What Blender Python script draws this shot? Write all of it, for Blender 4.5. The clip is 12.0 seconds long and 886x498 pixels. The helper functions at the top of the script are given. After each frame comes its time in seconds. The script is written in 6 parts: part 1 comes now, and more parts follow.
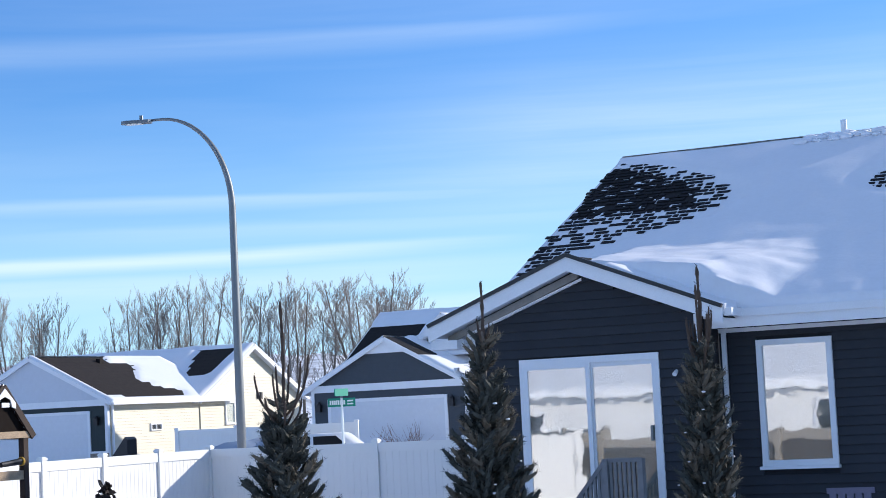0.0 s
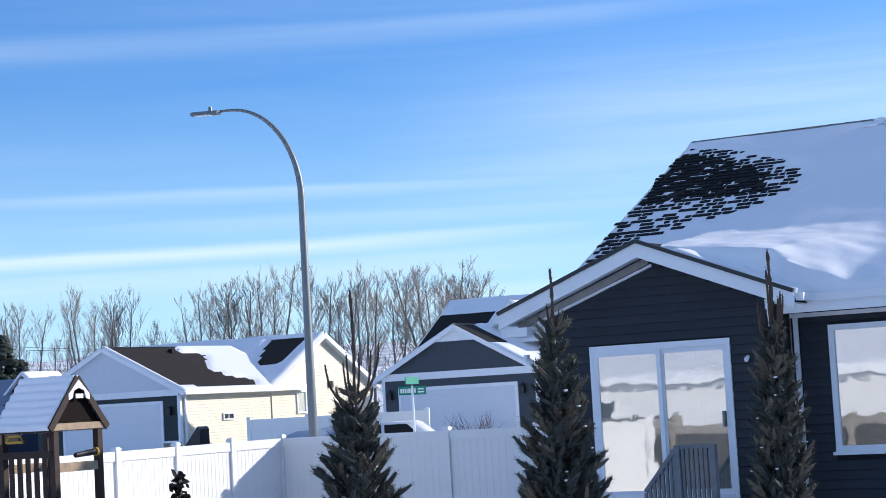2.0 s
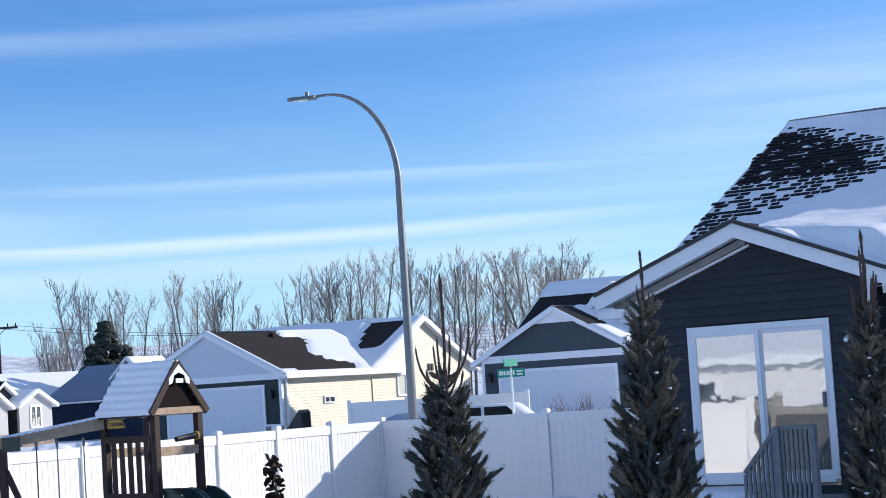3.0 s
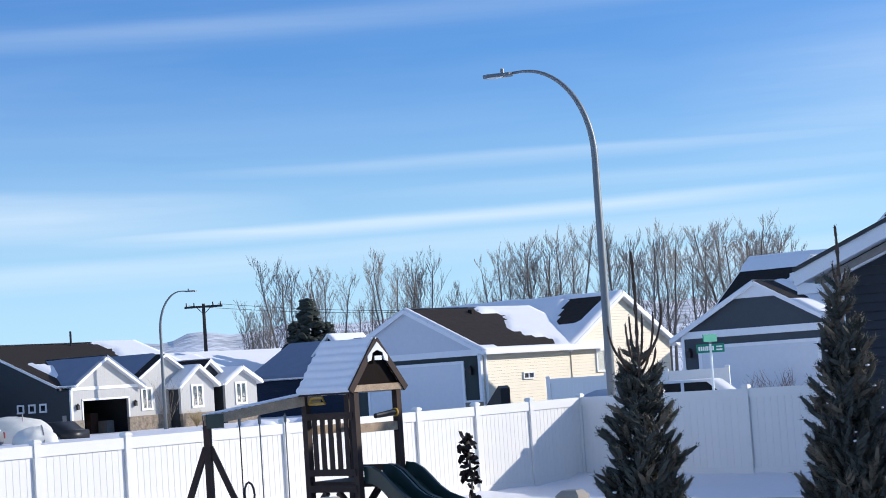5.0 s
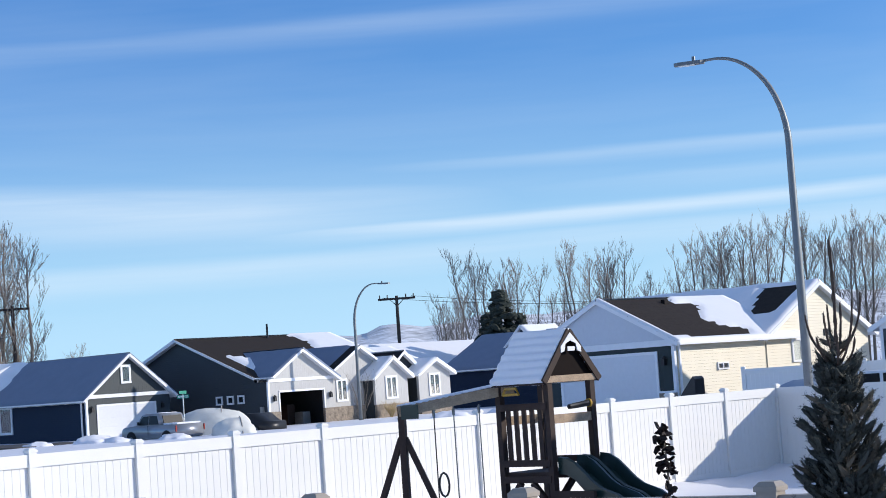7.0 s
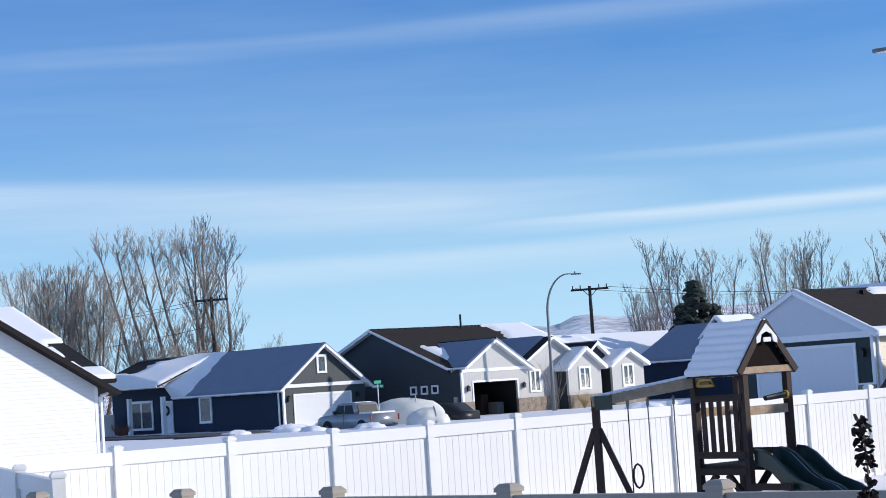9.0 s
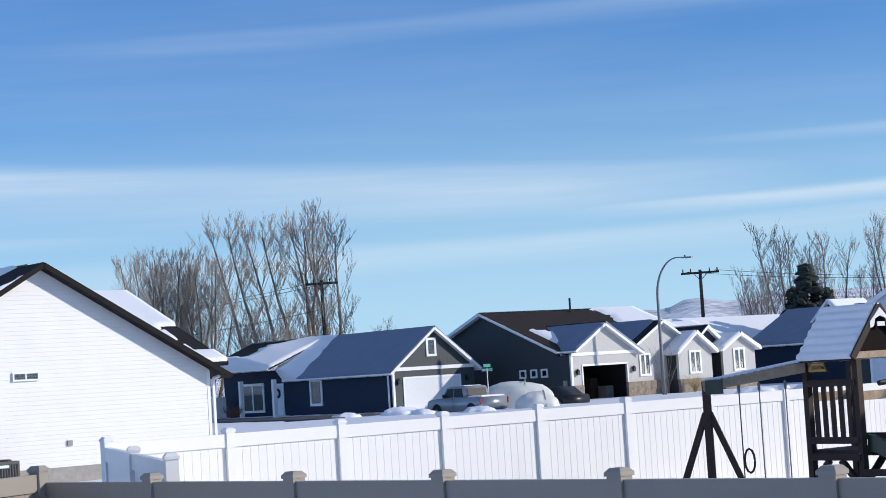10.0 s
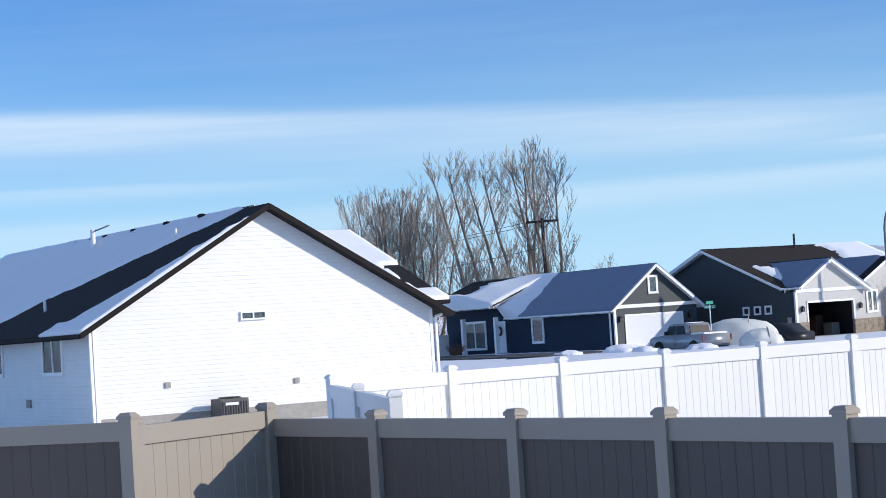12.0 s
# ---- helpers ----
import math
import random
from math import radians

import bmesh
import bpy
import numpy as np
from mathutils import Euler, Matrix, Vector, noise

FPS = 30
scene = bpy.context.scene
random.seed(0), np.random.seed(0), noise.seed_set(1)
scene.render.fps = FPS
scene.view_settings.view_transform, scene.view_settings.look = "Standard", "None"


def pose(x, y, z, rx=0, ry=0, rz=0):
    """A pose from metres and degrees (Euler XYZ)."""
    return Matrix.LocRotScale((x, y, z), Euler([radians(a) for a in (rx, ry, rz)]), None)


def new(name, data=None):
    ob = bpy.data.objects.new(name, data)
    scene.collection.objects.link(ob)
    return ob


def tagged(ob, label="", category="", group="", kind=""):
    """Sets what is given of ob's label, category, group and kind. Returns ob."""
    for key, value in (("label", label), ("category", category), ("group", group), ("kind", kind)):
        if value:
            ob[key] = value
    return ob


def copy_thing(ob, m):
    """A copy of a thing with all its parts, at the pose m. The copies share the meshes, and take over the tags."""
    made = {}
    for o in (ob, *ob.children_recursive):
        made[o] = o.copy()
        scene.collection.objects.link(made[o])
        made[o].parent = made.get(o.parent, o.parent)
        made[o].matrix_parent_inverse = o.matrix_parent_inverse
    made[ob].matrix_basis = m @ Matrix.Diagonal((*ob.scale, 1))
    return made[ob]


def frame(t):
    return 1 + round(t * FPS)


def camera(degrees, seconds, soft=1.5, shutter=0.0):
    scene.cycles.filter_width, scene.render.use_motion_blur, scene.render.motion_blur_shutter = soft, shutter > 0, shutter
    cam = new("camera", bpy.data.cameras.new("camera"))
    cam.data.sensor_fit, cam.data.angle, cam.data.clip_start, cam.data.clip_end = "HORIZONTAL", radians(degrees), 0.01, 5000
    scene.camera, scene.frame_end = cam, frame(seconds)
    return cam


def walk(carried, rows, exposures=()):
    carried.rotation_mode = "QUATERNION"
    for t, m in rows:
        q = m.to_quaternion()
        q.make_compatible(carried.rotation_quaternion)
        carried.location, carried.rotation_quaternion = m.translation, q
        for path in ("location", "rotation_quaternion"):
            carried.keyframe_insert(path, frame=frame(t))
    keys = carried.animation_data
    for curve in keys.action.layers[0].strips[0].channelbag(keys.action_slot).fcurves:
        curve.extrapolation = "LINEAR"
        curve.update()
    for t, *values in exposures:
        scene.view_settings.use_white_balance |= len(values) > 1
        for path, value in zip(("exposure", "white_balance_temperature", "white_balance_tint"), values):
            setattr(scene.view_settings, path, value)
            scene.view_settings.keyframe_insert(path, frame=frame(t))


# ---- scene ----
EYE = 2.45
cam = camera(26.5, 12.0, soft=0.9)
ROWS = [  # seconds, pitch, roll, turn, and how far the eye has swayed aside and up
    (0.0, 4.837, 2.797, 0.171, 0.0, 0.0), (0.5, 4.846, 2.791, 0.326, 0.001, 0.0), (1.0, 4.810, 2.883, 0.681, 0.001, 0.0), (1.5, 4.729, 3.035, 1.289, 0.0, 0.0),
    (2.0, 4.576, 3.217, 2.317, 0.0, 0.0), (2.5, 4.369, 3.426, 3.821, 0.019, 0.002), (3.0, 4.214, 3.586, 5.402, 0.059, 0.004), (5.0, 3.869, 3.774, 11.486, 0.102, 0.013),
    (5.5, 3.846, 3.870, 13.020, 0.098, 0.013), (6.0, 3.870, 3.934, 14.549, 0.093, 0.012), (6.5, 3.919, 3.957, 15.926, 0.093, 0.012), (8.5, 4.141, 3.787, 21.773, 0.091, 0.010),
    (9.0, 4.095, 3.710, 23.224, 0.090, 0.010), (9.5, 3.970, 3.625, 24.922, 0.087, 0.013), (10.0, 3.802, 3.537, 26.549, 0.086, 0.012), (10.5, 3.573, 3.448, 28.203, 0.080, 0.009),
    (11.0, 3.308, 3.360, 29.813, 0.080, 0.009), (11.5, 2.847, 3.554, 31.530, 0.084, 0.009), (12.0, 2.335, 3.719, 33.294, 0.096, 0.012),
]
walk(cam, [(t, pose(dx, 0, EYE + dz, 90 + pitch, roll, yaw + 0.05)) for t, pitch, roll, yaw, dx, dz in ROWS],
     exposures=[(0.0, 0.36), (2.5, 0.3), (5.5, 0.14), (9.0, 0.06), (10.5, -0.06), (11.2, 0.0), (12.0, 0.1)])

# ---- world and sun ----
SUN = Vector((1.366, 0.485, 0.517)).normalized()
world = bpy.data.worlds.new("sky")
scene.world = world
world.use_nodes = True
wn, wl = world.node_tree.nodes, world.node_tree.links
sky = wn.new("ShaderNodeTexSky")
sky.sky_type, sky.sun_disc = "NISHITA", False
sky.sun_elevation, sky.sun_rotation = math.asin(SUN.z), math.atan2(SUN.x, SUN.y)
sky.air_density, sky.dust_density, sky.ozone_density = 1.0, 0.2, 4.0
tint = wn.new("ShaderNodeMix")
tint.data_type, tint.blend_type = "RGBA", "MULTIPLY"
tint.inputs[0].default_value = 1.0
tint.inputs[7].default_value = (0.60, 0.925, 1.36, 1)
wl.new(sky.outputs["Color"], tint.inputs[6])
coord = wn.new("ShaderNodeTexCoord")




def calc(op, x, y=0.0, z=0.0, clamp=False):
    """One step of arithmetic on sockets or numbers."""
    n_ = wn.new("ShaderNodeMath")
    n_.operation, n_.use_clamp = op, clamp
    for slot, v in zip(n_.inputs, (x, y, z)):
        if isinstance(v, (int, float)):
            slot.default_value = v
        else:
            wl.new(v, slot)
    return n_.outputs[0]


def fibres(scale, offset, detail=5.0, rough=0.6):
    """Noise drawn out along the horizon."""
    mapping = wn.new("ShaderNodeMapping")
    mapping.inputs["Rotation"].default_value = (0, radians(1.2), 0)
    mapping.inputs["Scale"].default_value = scale
    mapping.inputs["Location"].default_value = offset
    noise_node = wn.new("ShaderNodeTexNoise")
    noise_node.inputs["Scale"].default_value = 1.0
    noise_node.inputs["Detail"].default_value = detail
    noise_node.inputs["Roughness"].default_value = rough
    noise_node.inputs["Distortion"].default_value = 0.25
    wl.new(coord.outputs["Generated"], mapping.inputs["Vector"])
    wl.new(mapping.outputs["Vector"], noise_node.inputs["Vector"])
    return noise_node.outputs["Fac"]


axes = wn.new("ShaderNodeSeparateXYZ")
wl.new(coord.outputs["Generated"], axes.inputs[0])
azim = calc("MULTIPLY", calc("ARCTAN2", axes.outputs[0], axes.outputs[1]), 57.296)
elev = calc("MULTIPLY", calc("ARCSINE", axes.outputs[2]), 57.296)
fine = fibres((3.0, 3.0, 70), (0.3, 0.1, 2.35))
broad = fibres((1.6, 1.6, 20), (4.0, 1.0, 0.2))
bent = calc("ADD", elev, calc("MULTIPLY", calc("SUBTRACT", broad, 0.5), 0.7))
both = calc("MULTIPLY", calc("SUBTRACT", broad, 0.42, clamp=True), 0.35)
# long bands of ice cloud: height, at which azimuth, rise per degree, spread above and below, first and last azimuth, thickness
for e0, a0, rise, above, below, first, last, thick in (
        (4.85, -12, 0.012, 0.16, 0.32, -26, 4, 0.62), (11.15, -12, 0.03, 0.3, 0.5, -44, 12, 0.17), (6.6, -8, 0.0, 0.16, 0.3, -22, 10, 0.26),
        (6.15, -28, -0.035, 0.35, 1.25, -75, -14, 0.58), (4.65, -40, 0.0, 0.16, 0.3, -75, -32, 0.30), (3.9, -22, 0.02, 0.3, 0.6, -60, 6, 0.36),
        (5.7, -2, 0.0, 0.2, 0.4, -18, 14, 0.18), (8.2, 14, 0.05, 2.2, 2.0, -6, 60, 0.32), (3.2, 4, 0.0, 0.3, 0.6, -12, 30, 0.4)):
    d_ = calc("SUBTRACT", bent, calc("MULTIPLY_ADD", calc("SUBTRACT", azim, a0), rise, e0))
    side = calc("GREATER_THAN", d_, 0.0)
    width = calc("MULTIPLY_ADD", side, above - below, below)
    bell = calc("EXPONENT", calc("MULTIPLY", calc("POWER", calc("ABSOLUTE", calc("DIVIDE", d_, width)), 2.0), -1.0))
    soft = 9.0
    ends = calc("MULTIPLY", calc("DIVIDE", calc("SUBTRACT", azim, first), soft, clamp=True), calc("DIVIDE", calc("SUBTRACT", last, azim), soft, clamp=True))
    grain = calc("MULTIPLY_ADD", calc("SUBTRACT", fine, 0.3, clamp=True), 1.8, 0.55)
    both = calc("MAXIMUM", both, calc("MULTIPLY", calc("MULTIPLY", bell, ends), calc("MULTIPLY", grain, thick)))
# a thin pale veil added overhead, out of view, to whiten the skylight
cover = calc("MAXIMUM", both, calc("MULTIPLY", calc("DIVIDE", calc("SUBTRACT", elev, 15.0), 14.0, clamp=True), 0.21), clamp=True)
# thin haze that thickens towards the horizon
level = wn.new("ShaderNodeSeparateXYZ")
wl.new(coord.outputs["Generated"], level.inputs[0])
haze = wn.new("ShaderNodeMapRange")
haze.interpolation_type = "SMOOTHERSTEP"
haze.inputs["From Min"].default_value, haze.inputs["From Max"].default_value = 0.19, -0.03
haze.inputs["To Min"].default_value, haze.inputs["To Max"].default_value = 0.0, 0.92
wl.new(level.outputs[2], haze.inputs["Value"])
hazy = wn.new("ShaderNodeMix")
hazy.data_type = "RGBA"
hazy.inputs[7].default_value = (4.3, 6.9, 9.2, 1)
wl.new(haze.outputs[0], hazy.inputs[0])
wl.new(tint.outputs[2], hazy.inputs[6])
clouds = wn.new("ShaderNodeMix")
clouds.data_type = "RGBA"
clouds.inputs[7].default_value = (6.5, 7.6, 8.7, 1)
wl.new(cover, clouds.inputs[0])
wl.new(hazy.outputs[2], clouds.inputs[6])
wl.new(clouds.outputs[2], wn["Background"].inputs["Color"])
wn["Background"].inputs["Strength"].default_value = 0.11
sun = new("sun", bpy.data.lights.new("sun", "SUN"))
sun.data.energy, sun.data.angle, sun.data.color = 3.7, radians(0.5), (1.0, 0.93, 0.84)
sun.matrix_world = SUN.to_track_quat("Z", "Y").to_matrix().to_4x4()


# ---- materials ----
def mat(name, rgb, rough=0.7, metal=0.0, var=0.15, scale=6.0, bump=0.2, fine=60.0, lap=0.0, axis=2, per=0.0, spec=0.5):
    """A surface with stains at one scale, grain at another, and laps of that pitch along one axis of the object."""
    m = bpy.data.materials.new(name)
    m.use_nodes = True
    n, l = m.node_tree.nodes, m.node_tree.links
    b = n["Principled BSDF"]
    b.inputs["Roughness"].default_value, b.inputs["Metallic"].default_value = rough, metal
    b.inputs["Specular IOR Level"].default_value = spec
    tc = n.new("ShaderNodeTexCoord")
    big, small = n.new("ShaderNodeTexNoise"), n.new("ShaderNodeTexNoise")
    big.inputs["Scale"].default_value, big.inputs["Detail"].default_value = scale, 4
    small.inputs["Scale"].default_value, small.inputs["Detail"].default_value = fine, 3
    for t in (big, small):
        l.new(tc.outputs["Object"], t.inputs["Vector"])
    mix = n.new("ShaderNodeMath")
    mix.operation = "ADD"
    l.new(big.outputs["Fac"], mix.inputs[0])
    l.new(small.outputs["Fac"], mix.inputs[1])
    value = mix.outputs[0]
    if per:
        info = n.new("ShaderNodeObjectInfo")
        add = n.new("ShaderNodeMath")
        add.operation = "MULTIPLY_ADD"
        add.inputs[1].default_value = per
        l.new(info.outputs["Random"], add.inputs[0])
        l.new(value, add.inputs[2])
        value = add.outputs[0]
    ramp = n.new("ShaderNodeMapRange")
    ramp.inputs["From Min"].default_value, ramp.inputs["From Max"].default_value = 0.6, 1.4 + per
    ramp.inputs["To Min"].default_value, ramp.inputs["To Max"].default_value = 1 - var, 1 + var
    l.new(value, ramp.inputs["Value"])
    tone = n.new("ShaderNodeVectorMath")
    tone.operation = "SCALE"
    tone.inputs[0].default_value = rgb
    l.new(ramp.outputs["Result"], tone.inputs["Scale"])
    l.new(tone.outputs["Vector"], b.inputs["Base Color"])
    height = small.outputs["Fac"]
    depth = 0.004
    if lap:
        sep = n.new("ShaderNodeSeparateXYZ")
        l.new(tc.outputs["Object"], sep.inputs[0])
        saw = n.new("ShaderNodeMath")
        saw.operation = "DIVIDE"
        saw.inputs[1].default_value = lap
        l.new(sep.outputs[axis], saw.inputs[0])
        fr = n.new("ShaderNodeMath")
        fr.operation = "FRACT"
        l.new(saw.outputs[0], fr.inputs[0])
        inv = n.new("ShaderNodeMath")
        inv.operation = "SUBTRACT"
        inv.inputs[0].default_value = 1.0
        l.new(fr.outputs[0], inv.inputs[1])
        if axis != 2:
            inv.operation = "LESS_THAN"
            inv.inputs[1].default_value = 0.2
            l.new(fr.outputs[0], inv.inputs[0])
            for k in list(inv.inputs[1].links):
                l.remove(k)
        height, depth = inv.outputs[0], 0.02
    bp = n.new("ShaderNodeBump")
    bp.inputs["Strength"].default_value, bp.inputs["Distance"].default_value = bump, depth
    l.new(height, bp.inputs["Height"])
    l.new(bp.outputs["Normal"], b.inputs["Normal"])
    return m


def glass(name, share, rough=0.02):
    """A pane: part of it mirrors, the rest lets through; old panes bow a little."""
    m = bpy.data.materials.new(name)
    m.use_nodes = True
    n, l = m.node_tree.nodes, m.node_tree.links
    n.remove(n["Principled BSDF"])
    a, g, mx = n.new("ShaderNodeBsdfTransparent"), n.new("ShaderNodeBsdfGlossy"), n.new("ShaderNodeMixShader")
    a.inputs["Color"].default_value = (0.95, 0.97, 0.97, 1)
    g.inputs["Roughness"].default_value = rough
    mx.inputs[0].default_value = share
    tc, w, bp = n.new("ShaderNodeTexCoord"), n.new("ShaderNodeTexNoise"), n.new("ShaderNodeBump")
    w.inputs["Scale"].default_value = 2.2
    bp.inputs["Strength"].default_value, bp.inputs["Distance"].default_value = 0.5, 0.0025
    l.new(tc.outputs["Object"], w.inputs["Vector"])
    l.new(w.outputs["Fac"], bp.inputs["Height"])
    l.new(bp.outputs["Normal"], g.inputs["Normal"])
    l.new(a.outputs[0], mx.inputs[1])
    l.new(g.outputs[0], mx.inputs[2])
    l.new(mx.outputs[0], n["Material Output"].inputs["Surface"])
    return m


M_snow = mat("snow", (0.81, 0.82, 0.87), 0.55, var=0.04, scale=0.8, bump=0.5, fine=18)
M_roofsnow = mat("roof_snow", (0.85, 0.86, 0.89), 0.6, var=0.03, scale=1.2, bump=0.6, fine=14)
# thin frosted snow, with the deep blue of roof shade put into its colour
M_frostshade = mat("shaded_frosted_snow", (0.17, 0.215, 0.30), 0.65, var=0.08, scale=1.2, bump=0.3, fine=9)
M_white = mat("white_vinyl", (0.84, 0.825, 0.79), 0.35, var=0.04, scale=2.0, bump=0.05, per=0.3)
M_trim = mat("white_trim", (0.84, 0.84, 0.84), 0.45, var=0.05, scale=3.0, bump=0.08)
# tan fence: missing skylight is put into the tones, most in the boards
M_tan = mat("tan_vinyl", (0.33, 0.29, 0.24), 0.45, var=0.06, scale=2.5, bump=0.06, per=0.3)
M_tanshade = mat("shaded_tan_vinyl", (0.088, 0.074, 0.064), 0.5, var=0.07, scale=2.5, bump=0.06, per=0.3)
M_dark = mat("charcoal_plank", (0.034, 0.036, 0.042), 0.6, var=0.25, scale=3.0, bump=0.15, fine=120, per=0.35, spec=0.25)
M_darklap = mat("charcoal_lap", (0.016, 0.017, 0.021), 0.6, var=0.15, lap=0.1, bump=0.6, spec=0.25)
M_whitelap = mat("white_lap", (0.76, 0.75, 0.73), 0.5, var=0.05, scale=1.5, lap=0.127, bump=1.0)
M_cream = mat("cream_lap", (0.68, 0.61, 0.46), 0.5, var=0.05, scale=1.5, lap=0.127, bump=1.0)
M_slate = mat("slate_lap", (0.05, 0.058, 0.068), 0.6, var=0.1, lap=0.127, bump=0.6)
M_slateboard = mat("slate_board", (0.04, 0.052, 0.058), 0.6, var=0.1, lap=0.3, axis=1, bump=0.6)
M_greenboard = mat("deep_green_board", (0.016, 0.028, 0.027), 0.6, var=0.1, lap=0.3, axis=0, bump=0.5)
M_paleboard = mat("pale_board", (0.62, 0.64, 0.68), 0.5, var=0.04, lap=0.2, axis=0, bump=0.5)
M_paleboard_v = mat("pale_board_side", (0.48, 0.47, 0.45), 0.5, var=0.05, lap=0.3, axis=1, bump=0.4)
M_navy = mat("navy_lap", (0.008, 0.019, 0.045), 0.6, var=0.1, lap=0.127, bump=0.6, spec=0.2)
M_charcoal = mat("charcoal_wall", (0.028, 0.034, 0.038), 0.6, var=0.08, lap=0.127, bump=0.6)
M_shingle = mat("shingle", (0.018, 0.017, 0.018), 0.85, var=0.35, scale=5, lap=0.14, bump=0.5, fine=40, spec=0.2)
M_brownshingle = mat("brown_shingle", (0.028, 0.022, 0.019), 0.85, var=0.3, scale=5, lap=0.14, bump=0.5, fine=40, spec=0.2)
M_tab = mat("shingle_tab", (0.016, 0.016, 0.019), 0.9, var=0.3, scale=8, bump=0.5, fine=200, per=0.6, spec=0.2)
M_brown = mat("brown_fascia", (0.013, 0.010, 0.010), 0.75, var=0.1, spec=0.2)
M_metal = mat("galvanised", (0.2, 0.215, 0.22), 0.5, 0.5, var=0.12, scale=4, bump=0.05)
M_wood = mat("brown_wood", (0.036, 0.018, 0.012), 0.75, var=0.35, scale=9, bump=0.3)
M_oldwood = mat("worn_wood", (0.40, 0.29, 0.19), 0.8, var=0.35, scale=9, bump=0.3)
M_greywood = mat("grey_wood", (0.2, 0.2, 0.2), 0.85, var=0.3, scale=9, bump=0.4)
M_polewood = mat("pole_wood", (0.045, 0.035, 0.03), 0.85, var=0.2)
M_slide = mat("green_plastic", (0.008, 0.03, 0.026), 0.35, var=0.1, bump=0.05)
M_yellowp = mat("yellow_plastic", (0.5, 0.28, 0.03), 0.4, var=0.1)
M_needle = mat("spruce_needles", (0.058, 0.062, 0.052), 0.75, var=0.5, scale=5, fine=50, bump=0.2, spec=0.3)
M_needletip = mat("spruce_tips", (0.085, 0.06, 0.045), 0.8, var=0.4, scale=7, fine=50, spec=0.3)
M_needlebrown = mat("brown_needles", (0.13, 0.11, 0.08), 0.8, var=0.4, scale=7, fine=50, spec=0.3)
M_bark = mat("bark", (0.2, 0.17, 0.14), 0.9, var=0.3)
M_twig = mat("bare_twigs", (0.27, 0.24, 0.215), 0.9, var=0.3, scale=0.5, fine=3)
M_scrub = mat("scrub_twigs", (0.17, 0.12, 0.095), 0.9, var=0.3, scale=0.5, fine=3)
M_conifer = mat("far_conifer", (0.022, 0.03, 0.022), 0.85, var=0.4, scale=2)
M_leaf = mat("dry_leaf", (0.035, 0.022, 0.018), 0.6, var=0.3)
M_rust = mat("rust_shrub", (0.22, 0.09, 0.05), 0.9, var=0.3)
M_stone = mat("stone_veneer", (0.26, 0.21, 0.16), 0.85, var=0.5, scale=3.2, fine=8, bump=0.8)
M_concrete = mat("concrete", (0.33, 0.31, 0.28), 0.9, var=0.2)
M_door = mat("garage_door", (0.72, 0.73, 0.75), 0.45, var=0.04, lap=0.53, bump=0.4)
M_blind = mat("blind", (0.78, 0.77, 0.69), 0.8, var=0.08, scale=1.2)
# near-black stand-in for the dark of unlit rooms and the open garage
M_dimroom = mat("dim_room", (0.03, 0.032, 0.036), 0.8, var=0.3)
M_black = mat("black_metal", (0.012, 0.012, 0.014), 0.4, var=0.1)
M_tint = mat("tinted_glass", (0.006, 0.007, 0.009), 0.35, var=0.05, bump=0.0, spec=0.2)
M_rubber = mat("rubber", (0.015, 0.015, 0.015), 0.9, var=0.1)
M_silver = mat("silver_paint", (0.34, 0.35, 0.37), 0.3, 0.5, var=0.05, bump=0.02)
M_tarp = mat("white_tarp", (0.66, 0.66, 0.62), 0.6, var=0.15, scale=2)
M_sign = mat("green_sign", (0.0, 0.24, 0.15), 0.4, var=0.05)
M_lettering = mat("sign_lettering", (0.75, 0.8, 0.78), 0.4, var=0.03)
M_purple = mat("mauve_plastic", (0.17, 0.15, 0.2), 0.6, var=0.1)
M_red = mat("red_paint", (0.35, 0.03, 0.02), 0.4, var=0.1)
M_hill = mat("snowy_hills", (0.72, 0.73, 0.75), 0.9, var=0.7, scale=0.009, fine=0.05, bump=0.0)
# asphalt grey that stands in for the dark of shaded ground
M_darkground = mat("asphalt", (0.05, 0.05, 0.055), 0.85, var=0.2, scale=2)
M_pane = glass("window_pane", 0.5)
M_slider_pane = glass("slider_pane", 0.46)
M_far_pane = glass("far_pane", 0.09)

# ---- helpers of this scene ----
GRID = -27.6
D = Vector((math.cos(radians(GRID)), math.sin(radians(GRID)), 0))
B = Vector((-D.y, D.x, 0))
Z = Vector((0, 0, 1))


def G(p, u=0, v=0, z=0):
    """A pose on the street grid: u along the cross street, v along the street, from the point p."""
    q = Vector((p[0], p[1], 0)) + u * D + v * B
    return pose(q.x, q.y, z, 0, 0, GRID)


def box(bm, x0, x1, y0, y1, z0, z1):
    v = [bm.verts.new(p) for p in ((x0, y0, z0), (x1, y0, z0), (x1, y1, z0), (x0, y1, z0), (x0, y0, z1), (x1, y0, z1), (x1, y1, z1), (x0, y1, z1))]
    for f in ((0, 3, 2, 1), (4, 5, 6, 7), (0, 1, 5, 4), (1, 2, 6, 5), (2, 3, 7, 6), (3, 0, 4, 7)):
        bm.faces.new([v[i] for i in f])
    return bm


